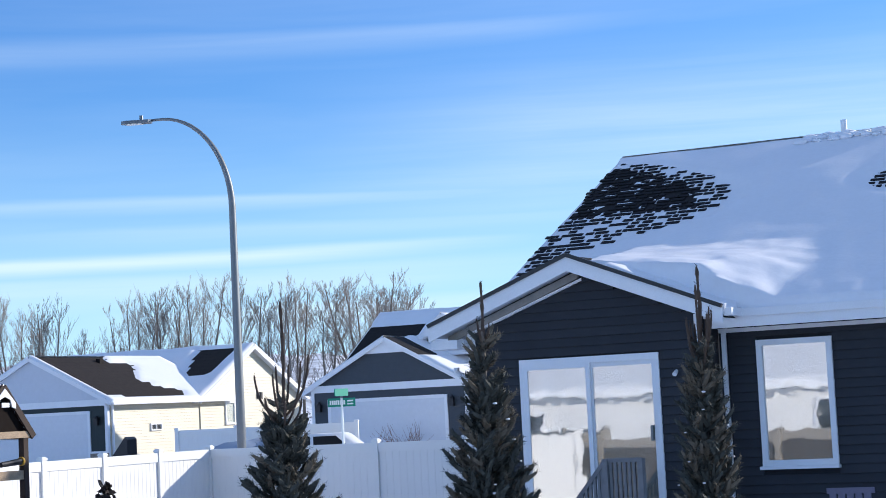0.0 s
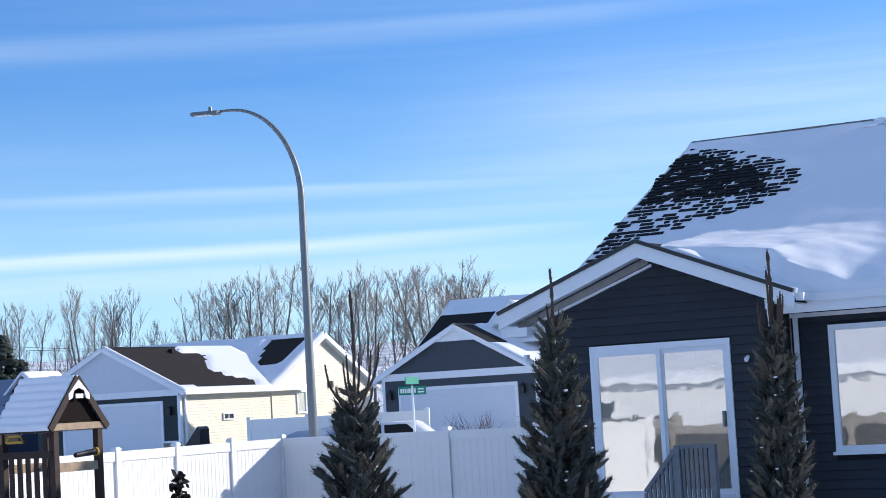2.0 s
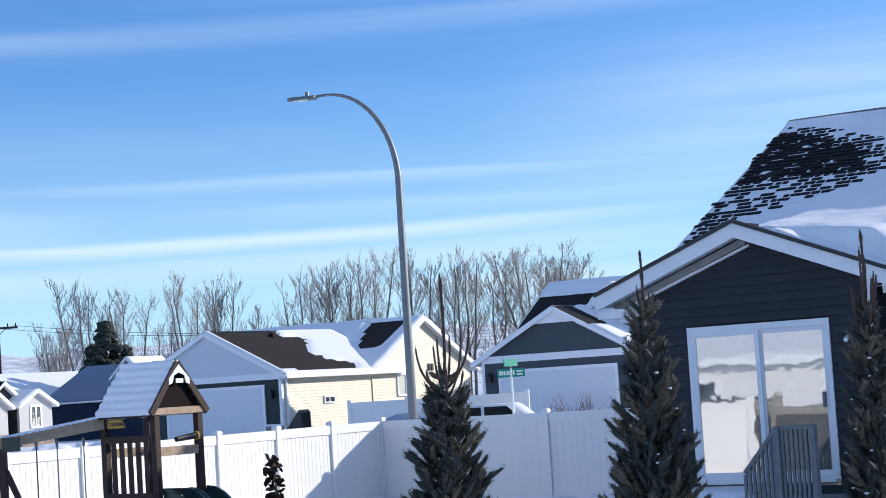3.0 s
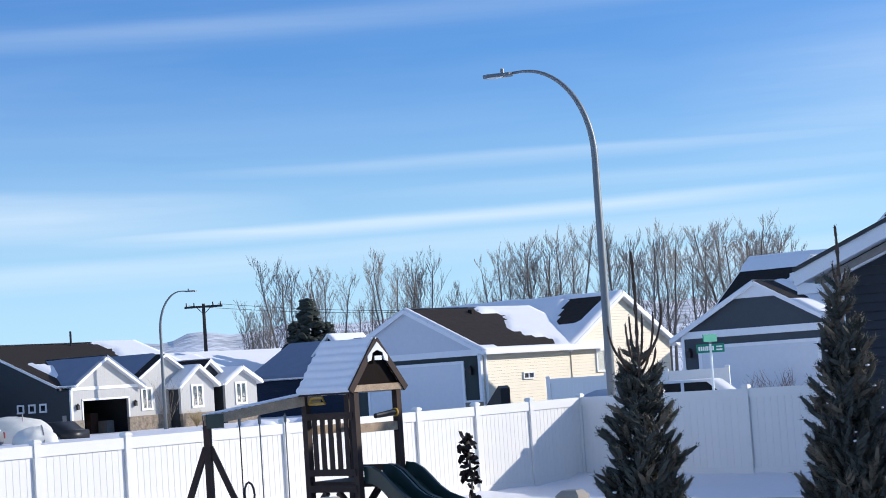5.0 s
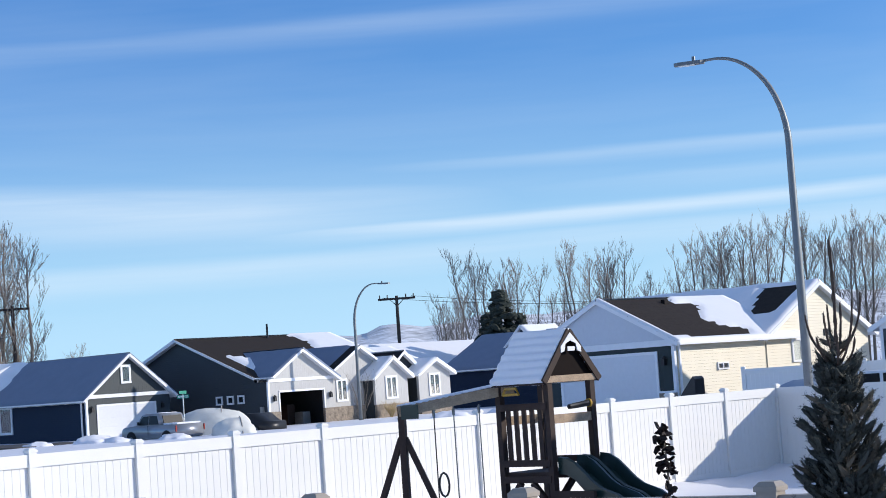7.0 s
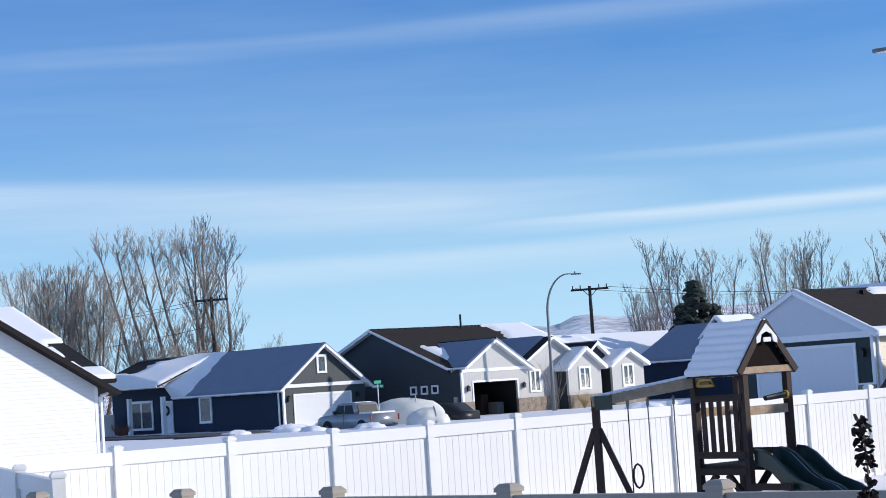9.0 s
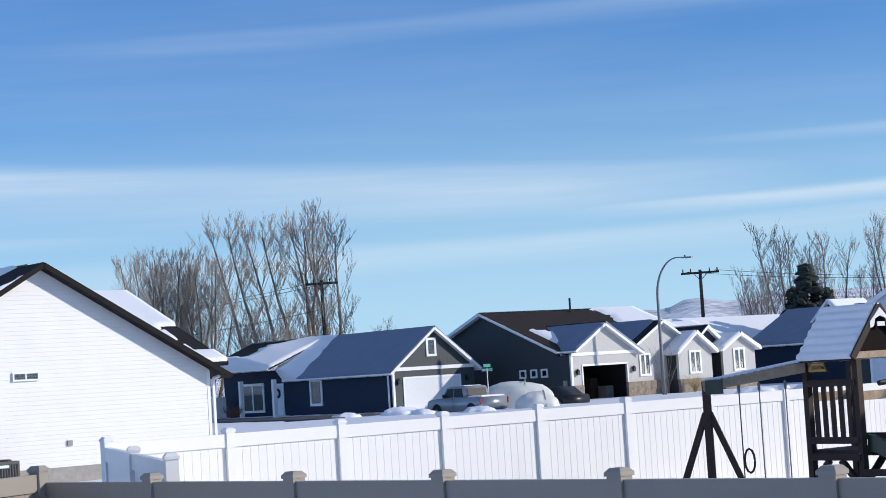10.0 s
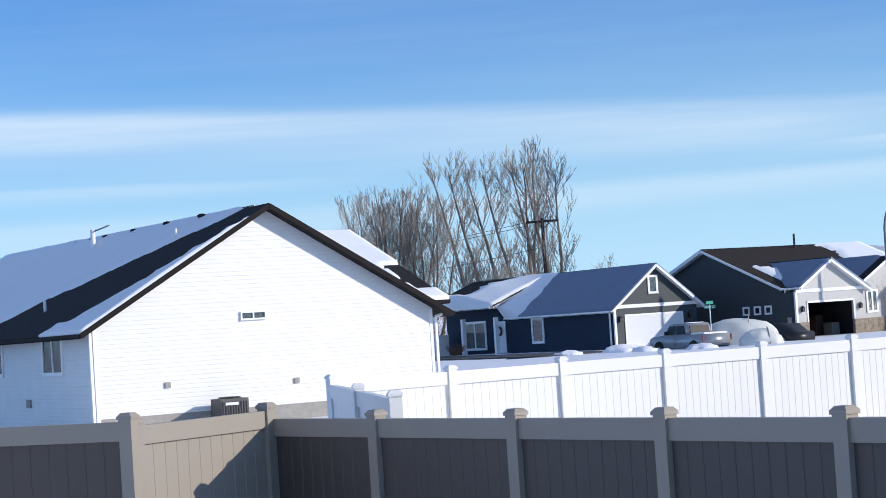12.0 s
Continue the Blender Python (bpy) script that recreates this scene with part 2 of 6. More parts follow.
def beam(bm, a, b, w, h, up=Z):
    """A bar of section w by h from a to b."""
    a, b = Vector(a), Vector(b)
    d = (b - a).normalized()
    s = d.cross(up)
    s = s.normalized() if s.length > 1e-4 else Vector((1, 0, 0))
    t = s.cross(d)
    ring = []
    for p in (a, b):
        ring.append([bm.verts.new(p + s * i * w / 2 + t * j * h / 2) for i, j in ((-1, -1), (1, -1), (1, 1), (-1, 1))])
    for i in range(4):
        bm.faces.new((ring[0][i], ring[0][(i + 1) % 4], ring[1][(i + 1) % 4], ring[1][i]))
    bm.faces.new(ring[0][::-1])
    bm.faces.new(ring[1])
    return bm


def tube(bm, points, radii, sides=8, cap=True):
    rings = []
    for i, p in enumerate(points):
        p = Vector(p)
        d = (Vector(points[min(i + 1, len(points) - 1)]) - Vector(points[max(i - 1, 0)])).normalized()
        s = d.orthogonal().normalized() if i == 0 else (s - d * s.dot(d)).normalized()
        t = d.cross(s)
        rings.append([bm.verts.new(p + radii[i] * (math.cos(2 * math.pi * k / sides) * s + math.sin(2 * math.pi * k / sides) * t)) for k in range(sides)])
    for a, b in zip(rings, rings[1:]):
        for k in range(sides):
            bm.faces.new((a[k], a[(k + 1) % sides], b[(k + 1) % sides], b[k]))
    if cap:
        bm.faces.new(rings[0][::-1])
        bm.faces.new(rings[-1])
    return bm


def prism(bm, pts, axis, c, thick):
    """A plate with the outline pts, (a, z) pairs, across the other level axis, from c to c + thick."""
    put = (lambda a, z, k: (a, k, z)) if axis == "u" else (lambda a, z, k: (k, a, z))
    lo = [bm.verts.new(put(a, z, c)) for a, z in pts]
    hi = [bm.verts.new(put(a, z, c + thick)) for a, z in pts]
    bm.faces.new(lo)
    bm.faces.new(hi[::-1])
    for i in range(len(pts)):
        j = (i + 1) % len(pts)
        bm.faces.new((lo[j], lo[i], hi[i], hi[j]))
    bmesh.ops.recalc_face_normals(bm, faces=bm.faces[:])
    return bm


def part(name, bm, material, parent=None, label="", smooth=False):
    me = bpy.data.meshes.new(name)
    bm.to_mesh(me)
    bm.free()
    me.materials.append(material)
    if smooth:
        me.polygons.foreach_set("use_smooth", [True] * len(me.polygons))
    ob = new(name, me)
    ob.parent = parent
    return tagged(ob, label)


def share(name, ob, m, parent):
    """One more piece on the same mesh."""
    o = new(name, ob.data)
    o.parent = parent
    o.matrix_basis = m
    return o


def thing(name, m, label, category, group="", kind=""):
    ob = new(name)
    ob.matrix_world = m
    return tagged(ob, label, category, group, kind)


def wobble(x, y, s, seed=0.0):
    return noise.noise(Vector((x * s, y * s, seed)))


def fbm(x, y, s, seed=0.0):
    return wobble(x, y, s, seed) + 0.5 * wobble(x, y, 2.1 * s, seed + 7) + 0.25 * wobble(x, y, 4.3 * s, seed + 3)


def snow_sheet(parent, corner, along, up, la, lu, cover, step=0.3, material=None):
    """Snow lying on a roof slope. cover(a, w): its depth in metres, none where it is not above nought."""
    na, nu = max(2, int(la / step)), max(2, int(lu / step))
    n = along.cross(up).normalized()
    n = n if n.z > 0 else -n
    bm = bmesh.new()
    grid, deep = [], []
    for j in range(nu + 1):
        row, dr = [], []
        for i in range(na + 1):
            a, w = la * i / na, lu * j / nu
            h = cover(a, w / lu)
            row.append(bm.verts.new(corner + along * a + up * w + n * (max(h, 0) + (0.006 if h > 0 else -0.03))))
            dr.append(h)
        grid.append(row)
        deep.append(dr)
    for j in range(nu):
        for i in range(na):
            if max(deep[j][i], deep[j][i + 1], deep[j + 1][i], deep[j + 1][i + 1]) > 0:
                bm.faces.new((grid[j][i], grid[j][i + 1], grid[j + 1][i + 1], grid[j + 1][i]))
    rim = [(grid[0][i], grid[0][i + 1], deep[0][i]) for i in range(na)] + [(grid[j][k], grid[j + 1][k], deep[j][k]) for k in (0, na) for j in range(nu)]
    foot = {}
    for a, b, h in rim:
        if h > 0:
            for v in (a, b):
                if v not in foot:
                    foot[v] = bm.verts.new(v.co - n * (max(h, 0) + 0.05) - up * 0.03)
            bm.faces.new((a, b, foot[b], foot[a]))
    for v in [v for v in bm.verts if not v.link_faces]:
        bm.verts.remove(v)
    bmesh.ops.recalc_face_normals(bm, faces=bm.faces[:])
    return part("roof_snow", bm, material or M_roofsnow, parent, "uneven layer of wind-packed snow", True)


def gable_roof(parent, axis, a0, a1, c, half, ze, zr, over=0.35, end=0.3, shingle=None, trim=None, snow=(None, None), step=0.35, thick=0.14, rakes=(1, 1), sides=(1, 1), low=(0, 0), snow_mat=None):
    """A pitched roof with its ridge along axis from a0 to a1 at c. snow: depth functions of the low-side and the high-side slope."""
    put = (lambda a, k, z: Vector((a, k, z))) if axis == "u" else (lambda a, k, z: Vector((k, a, z)))
    b0, b1 = a0 - end * rakes[0], a1 + end * rakes[1]
    trim = trim or M_trim
    for side, (sg, cover) in enumerate(((-1, snow[0]), (1, snow[1]))):
        if not sides[side]:
            continue
        hf = half + low[side]
        s = (zr - ze) / half
        zl = zr - s * (hf + over)
        e0, e1, r0, r1 = put(b0, c + sg * (hf + over), zl), put(b1, c + sg * (hf + over), zl), put(b0, c, zr), put(b1, c, zr)
        bm = bmesh.new()
        top = [bm.verts.new(p) for p in (e0, e1, r1, r0)]
        bot = [bm.verts.new(p - Z * thick) for p in (e0, e1, r1, r0)]
        bm.faces.new(top)
        bm.faces.new(bot[::-1])
        for i in range(4):
            bm.faces.new((top[i], bot[i], bot[(i + 1) % 4], top[(i + 1) % 4]))
        bmesh.ops.recalc_face_normals(bm, faces=bm.faces[:])
        part("roof_slope", bm, shingle or M_shingle, parent, "dark asphalt shingle slope")
        bm = bmesh.new()
        quad = [bm.verts.new(p - Z * (thick + 0.004)) for p in (e0, e1, r1, r0)] + [bm.verts.new(p - Z * (thick + 0.02)) for p in (e0, e1, r1, r0)]
        for f in ((0, 1, 2, 3), (7, 6, 5, 4), (0, 4, 5, 1), (1, 5, 6, 2), (2, 6, 7, 3), (3, 7, 4, 0)):
            bm.faces.new([quad[i] for i in f])
        part("soffit", bm, trim, parent)
        for k, (e, r) in enumerate(((e0, r0), (e1, r1))):
            if rakes[k]:
                off = put(-0.02 if k == 0 else 0.02, 0, -0.085)
                part("rake_board", beam(bmesh.new(), e + off, r + off, 0.04, 0.15), trim, parent)
        off = put(0, sg * 0.05, -0.07)
        part("gutter", beam(bmesh.new(), e0 + off, e1 + off, 0.1, 0.1), trim, parent)
        if cover:
            snow_sheet(parent, e0, (e1 - e0).normalized(), (r0 - e0).normalized(), (e1 - e0).length, (r0 - e0).length, cover, step, snow_mat)


def window(parent, axis, c, out, a0, a1, z0, z1, bars=(), back=None, pane=None, frame_w=0.09, name="window", label="white framed window"):
    """A framed window in a wall plane c, its outside towards out (-1 or 1). bars: shares of the width where mullions stand."""
    put = (lambda a, k: (a, k)) if axis == "u" else (lambda a, k: (k, a))

    def slab(bm, p0, p1, q0, q1, k0, k1):
        x0, y0 = put(p0, c + out * k0)
        x1, y1 = put(p1, c + out * k1)
        box(bm, min(x0, x1), max(x0, x1), min(y0, y1), max(y0, y1), q0, q1)
    f = frame_w
    bm = bmesh.new()
    slab(bm, a0, a1, z1 - f, z1, 0.0, 0.06)
    w = part(name, bm, M_trim, parent, label)
    strips = [("bottom_rail", a0, a1, z0, z0 + f, 0.07), ("jamb", a0, a0 + f, z0 + f, z1 - f, 0.06), ("jamb", a1 - f, a1, z0 + f, z1 - f, 0.06)]
    for s in bars:
        m = a0 + s * (a1 - a0)
        strips.append(("mullion", m - f / 2.5, m + f / 2.5, z0 + f, z1 - f, 0.05))
    for piece, p0, p1, q0, q1, k1 in strips:
        bm = bmesh.new()
        slab(bm, p0, p1, q0, q1, 0.0, k1)
        part(piece, bm, M_trim, w)
    bm = bmesh.new()
    slab(bm, a0 + f * 0.8, a1 - f * 0.8, z0 + f * 0.8, z1 - f * 0.8, 0.02, 0.028)
    part("pane", bm, pane or M_far_pane, w, "reflecting glass pane").visible_shadow = False
    # back sheet close behind the pane; the default colour is an unlit room's dark
    bm = bmesh.new()
    slab(bm, a0 + f * 0.5, a1 - f * 0.5, z0 + f * 0.5, z1 - f * 0.5, 0.004, 0.012)
    part("blind", bm, back or M_dimroom, w)
    return w


def lantern(parent, axis, c, out, a, z):
    """A small black wall lantern."""
    put = (lambda q, k: (q, k)) if axis == "u" else (lambda q, k: (k, q))
    bm = bmesh.new()
    x, y = put(a, c + out * 0.12)
    box(bm, x - 0.08, x + 0.08, y - 0.08, y + 0.08, z - 0.16, z + 0.1)
    bmesh.ops.create_cone(bm, segments=8, radius1=0.13, radius2=0.02, depth=0.1, matrix=Matrix.Translation((x, y, z + 0.15)))
    x0, y0 = put(a, c)
    beam(bm, (x0, y0, z + 0.12), (x, y, z + 0.2), 0.05, 0.05)
    part("wall_lantern", bm, M_black, parent, "black metal wall lantern")


def solid_wall(parent, axis, c, thick, pts, material, name="wall"):
    return part(name, prism(bmesh.new(), pts, axis, c, thick), material, parent)


def downspout(parent, x, y, z0, z1):
    part("downspout", box(bmesh.new(), x - 0.04, x + 0.04, y - 0.04, y + 0.04, z0, z1), M_trim, parent)


# ---- ground ----
def land(x, y):
    """Height of the snow."""
    k = min(max((y - 46) / 18, 0), 1)
    h = 0.35 * k * k * (3 - 2 * k)
    if 6 < y < 130 and -75 < x < 40:
        h += 0.06 * fbm(x, y, 0.35) + 0.045 * fbm(x, y, 1.9, 4)
        p = Vector((x + 5.098, y - 39.976))
        u, v = p.x * D.x + p.y * D.y, p.x * B.x + p.y * B.y
        h += 0.13 * math.exp(-(u / 0.9) ** 2) * (-26 < v < 0) + 0.16 * math.exp(-(v / 1.1) ** 2) * (u > 0)
    return h


bm = bmesh.new()
xs = [-2600, -1200, -600, -300, -160, -100] + [-75 + 1.5 * i for i in range(27)] + [-34 + 0.4 * i for i in range(100)] + [6 + 1.5 * i for i in range(20)] + [60, 120, 300, 700, 1600]
ys = [-400, -150, -60, -20, 0, 8] + [10 + 0.45 * i for i in range(80)] + [46 + 1.5 * i for i in range(60)] + [150, 200, 300, 600, 1200, 2600]
rows_ = [[bm.verts.new((x, y, land(x, y))) for x in xs] for y in ys]
for a, b in zip(rows_, rows_[1:]):
    for i in range(len(xs) - 1):
        bm.faces.new((a[i], a[i + 1], b[i + 1], b[i]))
tagged(part("ground", bm, M_snow, None, "", True), "wind-rippled snow over the yards and lots", "ground", "", "structure")



def shade_strip(u0, u1, v0, v1, label):
    """A strip of asphalt grey that follows the ground and stands in for shade."""
    bm = bmesh.new()
    nu, nv = max(2, int((u1 - u0) / 1.0)), max(2, int((v1 - v0) / 1.0))
    rows = []
    for j in range(nv + 1):
        row = []
        for i in range(nu + 1):
            u, v = u0 + (u1 - u0) * i / nu, v0 + (v1 - v0) * j / nv
            edge = 0.9 * fbm(u, v, 0.5, 2) if i in (0, nu) or j in (0, nv) else 0
            p = Vector((-54.15, 101.45, 0)) + D * (u + edge) + B * (v + edge)
            row.append(bm.verts.new((p.x, p.y, land(p.x, p.y) + 0.05)))
        rows.append(row)
    for a, b in zip(rows, rows[1:]):
        for i in range(nu):
            bm.faces.new((a[i], a[i + 1], b[i + 1], b[i]))
    rim = [rows[0][i] for i in range(nu + 1)] + [rows[j][nu] for j in range(1, nv + 1)] + [rows[nv][i] for i in range(nu - 1, -1, -1)] + [rows[j][0] for j in range(nv - 1, 0, -1)]
    low_ = [bm.verts.new(v.co - Z * 0.3) for v in rim]
    for i in range(len(rim)):
        j = (i + 1) % len(rim)
        bm.faces.new((rim[j], rim[i], low_[i], low_[j]))
    return tagged(part("road", bm, M_darkground, None, "", True), label, "road", "", "structure")


# dark strips added where the ground by the navy house lies in shade
shade_strip(-30, 6, -9.5, -3.6, "dark strip for the shaded ground before the navy house")
shade_strip(2.0, 8.5, 0.2, 6.0, "dark strip for the shaded drive by the garage")

# snowy hills far off
bm = bmesh.new()
prev = None
for i in range(260):
    az = radians(-70 + 0.42 * i)
    ridge = 0.5 + 0.5 * fbm(i * 0.42, 0, 0.11, 5) + 0.25 * fbm(i * 0.42, 0, 0.6, 8)
    row = []
    for j in range(9):
        r = 2300 + 260 * j
        h = (112 + 34 * ridge - 62 * max(0, min(1, (-19 - math.degrees(az)) / 5))) * math.sin(math.pi / 2 * min(j / 6, 1)) * (1 if j < 7 else 0.85) + 7 * fbm(i * 0.42, j, 0.9, 2) * (j > 0)
        row.append(bm.verts.new((r * math.sin(az), r * math.cos(az), h - 6)))
    if prev:
        for j in range(8):
            bm.faces.new((prev[j], row[j], row[j + 1], prev[j + 1]))
    prev = row
tagged(part("backdrop", bm, M_hill, None, "", True), "low snow-covered hills in the distance", "hills", "", "structure")


# ---- fences ----
def fence_run(m, label, bays, length, z_top, material, slat_material, slat_n, post_w=0.127, rail=0.18, snowcap=(), group="", skip_first=False, z0=-0.1):
    """A vinyl privacy fence along its own x: capped posts, rails, and boards that stand side by side."""
    f = thing("fence", m, label, "fence", group)
    h = post_w / 2
    bm = box(bmesh.new(), -h, h, -h, h, z0, z_top - 0.05)
    post = part("post", bm, material, f)
    bm = bmesh.new()
    box(bm, -h - 0.012, h + 0.012, -h - 0.012, h + 0.012, z_top - 0.06, z_top - 0.03)
    v = [bm.verts.new(p) for p in ((-h - 0.01, -h - 0.01, z_top - 0.03), (h + 0.01, -h - 0.01, z_top - 0.03), (h + 0.01, h + 0.01, z_top - 0.03), (-h - 0.01, h + 0.01, z_top - 0.03))]
    t = [bm.verts.new((x * h * 0.75, y * h * 0.75, z_top)) for x, y in ((-1, -1), (1, -1), (1, 1), (-1, 1))]
    for i in range(4):
        bm.faces.new((v[i], v[(i + 1) % 4], t[(i + 1) % 4], t[i]))
    bm.faces.new(t)
    cap = part("post_cap", bm, material, f)
    for i in range(0 if not skip_first else 1, bays + 1):
        if i:
            share("post", post, pose(i * length, 0, 0), f)
            share("post_cap", cap, pose(i * length, 0, 0), f)
    rt = z_top - 0.085
    top = part("top_rail", box(bmesh.new(), h + 0.002, length - h - 0.002, -0.04, 0.04, rt - rail, rt), material, f)
    low = part("bottom_rail", box(bmesh.new(), h + 0.002, length - h - 0.002, -0.04, 0.04, 0.05, 0.05 + rail), material, f)
    pitch = (length - 2 * h - 0.004) / slat_n
    bm = bmesh.new()
    g = pitch * 0.045
    outline = [(0.0, -0.006), (g, -0.011), (pitch - g, -0.011), (pitch, -0.006), (pitch, 0.006), (pitch - g, 0.011), (g, 0.011), (0.0, 0.006)]
    a = [bm.verts.new((x, y, 0.05 + rail)) for x, y in outline]
    b = [bm.verts.new((x, y, rt - rail)) for x, y in outline]
    for i in range(8):
        bm.faces.new((a[i], a[(i + 1) % 8], b[(i + 1) % 8], b[i]))
    slat = part("slat", bm, slat_material, f)
    slat.matrix_basis = pose(h + 0.002, 0, 0)
    for i in range(bays):
        if i:
            share("top_rail", top, pose(i * length, 0, 0), f)
            share("bottom_rail", low, pose(i * length, 0, 0), f)
        for k in range(slat_n):
            if i or k:
                share("slat", slat, pose(i * length + h + 0.002 + k * pitch, 0, 0), f)
    return f


F0 = Vector((-5.127, 39.963, 0))
WHITE = "white vinyl privacy fence with capped posts in snow"
fence_run(pose(F0.x, F0.y, 0.01, 0, 0, -116.65), WHITE, 12, 1.841, 1.90, M_white, M_white, 13, group="white vinyl fences")
fence_run(pose(F0.x, F0.y, 0.02, 0, 0, GRID), WHITE, 6, 2.03, 1.89, M_white, M_white, 12, group="white vinyl fences", skip_first=True)
a = Vector((-13.1, 19.4, 0))
fence_run(pose(a.x, a.y, -0.6, 0, 0, GRID - 90), "low white vinyl fence capped with snow", 1, 2.4, 1.84, M_white, M_white, 12, group="white vinyl fences")
fence_run(pose(-15.1, 20.29, 0.0, 0, 0, -48), WHITE, 2, 3.4, 1.86, M_white, M_white, 13, group="white vinyl fences")
TAN = "tan vinyl privacy fence, boards toned for sun and shade"
fence_run(pose(-12.275, 15.377, 0, 0, 0, -18.43), TAN, 1, 1.915, 1.70, M_tan, M_tanshade, 10, post_w=0.135, group="tan vinyl fences")
fence_run(pose(-10.459, 14.772, 0, 0, 0, -18.43), TAN, 1, 2.072, 1.70, M_tan, M_tanshade, 11, post_w=0.135, group="tan vinyl fences", skip_first=True)
fence_run(pose(-8.493, 14.117, 0, 0, 0, -18.43), TAN, 10, 1.835, 1.70, M_tan, M_tanshade, 10, post_w=0.135, group="tan vinyl fences", skip_first=True)
# the sunlit run takes the lighter tan on its boards too
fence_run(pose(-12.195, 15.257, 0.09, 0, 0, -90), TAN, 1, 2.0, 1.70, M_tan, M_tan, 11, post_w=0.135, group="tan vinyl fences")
fence_run(pose(-12.165, 13.157, 0.14, 0, 0, 191), TAN, 2, 2.0, 1.70, M_tan, M_tanshade, 9, post_w=0.135, group="tan vinyl fences", skip_first=True)
q = Vector((-9.0, 62.0, 0))
fence_run(pose(q.x, q.y, 0.4, 0, 0, -8), "white vinyl fence beside the cream house", 3, 2.0, 1.83, M_white, M_white, 12, group="white vinyl fences")


# ---- the charcoal house with the patio door ----
S = (0.959, 25.382)
dark_house = thing("house", G(S), "charcoal sided house with white trim and snowy roof", "house")
BC, BH, BR, BE = 0.93, 1.68, 4.37, 3.72   # bump-out: middle, half width, ridge, eave at the wall
BS = (BR - BE) / BH
RV, RZ, EZ = 6.1, 6.41, 3.753             # main ridge: place and height, roof height at the wall line
WV = 0.6                                  # main wall
solid_wall(dark_house, "u", 0.03, 0.12, [(BC - BH, -0.3), (BC - BH, BE - 0.16), (BC, BR - 0.16), (BC + BH, BE - 0.16), (BC + BH, -0.3), (2.0, -0.3), (2.0, 3.04), (0.0, 3.04), (0.0, -0.3)], M_darklap)
solid_wall(dark_house, "v", BC - BH, 0.1, [(0.16, -0.3), (0.16, BE - 0.16), (6.0, BE - 0.16), (6.0, -0.3)], M_darklap)
solid_wall(dark_house, "v", BC + BH - 0.1, 0.1, [(0.16, -0.3), (0.16, BE - 0.2), (WV, BE - 0.2), (WV, -0.3)], M_darklap)
solid_wall(dark_house, "u", WV + 0.02, 0.12, [(2.62, -0.3), (2.62, 3.4), (16, 3.4), (16, -0.3)], M_darklap)
solid_wall(dark_house, "v", -0.55, 0.1, [(WV + 0.2, -0.3), (WV + 0.2, 3.5), (RV, RZ - 0.2), (2 * RV - WV, 3.5), (2 * RV - WV, -0.3)], M_darklap)

# lap siding, board by board
PITCH = 0.12


def plank(length):
    bm = bmesh.new()
    pts = [(0.0, 0.0), (-0.03, 0.004), (-0.03, 0.012), (-0.006, PITCH + 0.004), (0.0, PITCH + 0.004)]
    a = [bm.verts.new((0, y, z)) for y, z in pts]
    b = [bm.verts.new((length, y, z)) for y, z in pts]
    for i in range(5):
        bm.faces.new((a[i], b[i], b[(i + 1) % 5], a[(i + 1) % 5]))
    bm.faces.new(a[::-1])
    bm.faces.new(b)
    return bm


def siding(parent, plane, u0, u1, z0, z1, hole, top):
    """top(z): the bounds of the wall at that height; hole: u0, u1, z0, z1 of an opening."""
    z = z0
    while z < z1:
        lo, hi = top(z + PITCH)
        lo, hi = max(lo, u0), min(hi, u1)
        spans = [(lo, hi)]
        if hole[2] - PITCH < z < hole[3]:
            spans = [(lo, min(hi, hole[0])), (max(lo, hole[1]), hi)]
        for a, b in spans:
            if b - a > 0.05:
                p = part("plank", plank(b - a), M_dark, parent)
                p.matrix_basis = pose(a, plane, z)
        z += PITCH


siding(dark_house, 0.028, BC - BH + 0.1, BC + BH - 0.1, 0.3, BR - 0.2, (0.0, 2.0, 0.9, 3.04), lambda z: (BC - min(BH, (BR - 0.16 - z) / BS), BC + min(BH, (BR - 0.16 - z) / BS)))
siding(dark_house, WV + 0.018, 2.75, 7.4, 0.3, 3.38, (3.13, 4.13, 1.5, 3.13), lambda z: (2.6, 7.4))
for x in (BC - BH, BC + BH - 0.1):
    part("corner_trim", box(bmesh.new(), x, x + 0.1, -0.004, 0.05, -0.2, BE - 0.22), M_trim, dark_house)
part("corner_trim", box(bmesh.new(), 2.66, 2.72, WV - 0.02, WV + 0.03, -0.2, 3.3), M_trim, dark_house)
part("frieze_board", box(bmesh.new(), 2.62, 15, WV - 0.01, WV + 0.02, 3.25, 3.31), M_trim, dark_house)


part("fascia", box(bmesh.new(), 2.7, 15.8, 0.12, 0.165, 3.30, 3.47), M_trim, dark_house, "white fascia behind the gutter")

BARE = ((0.0, -0.5), (0.15, -0.35), (0.3, -0.1), (0.4, 0.1), (0.46, 0.9), (0.52, 1.5), (0.6, 1.78), (0.7, 1.6), (0.8, 1.05), (0.87, 0.45), (0.93, -0.25), (0.97, -0.9), (1.1, -1.5))


def bare_depth(u, w):
    """How far inside the bare patch of the roof, in metres; below nought outside."""
    w += 0.02 * fbm(u, w * 6, 1.2, 5)
    for (w0, u0), (w1, u1) in zip(BARE, BARE[1:]):
        if w0 <= w <= w1:
            edge = u0 + (u1 - u0) * (w - w0) / (w1 - w0)
            second = 0.8 - math.hypot((u - 4.35) / 0.7, (w - 0.66) / 0.09) if u > 3 else -9
            return max(edge - u + 0.12 * fbm(u, w * 6, 2.0, 2), 0.4 * second)
    return -1


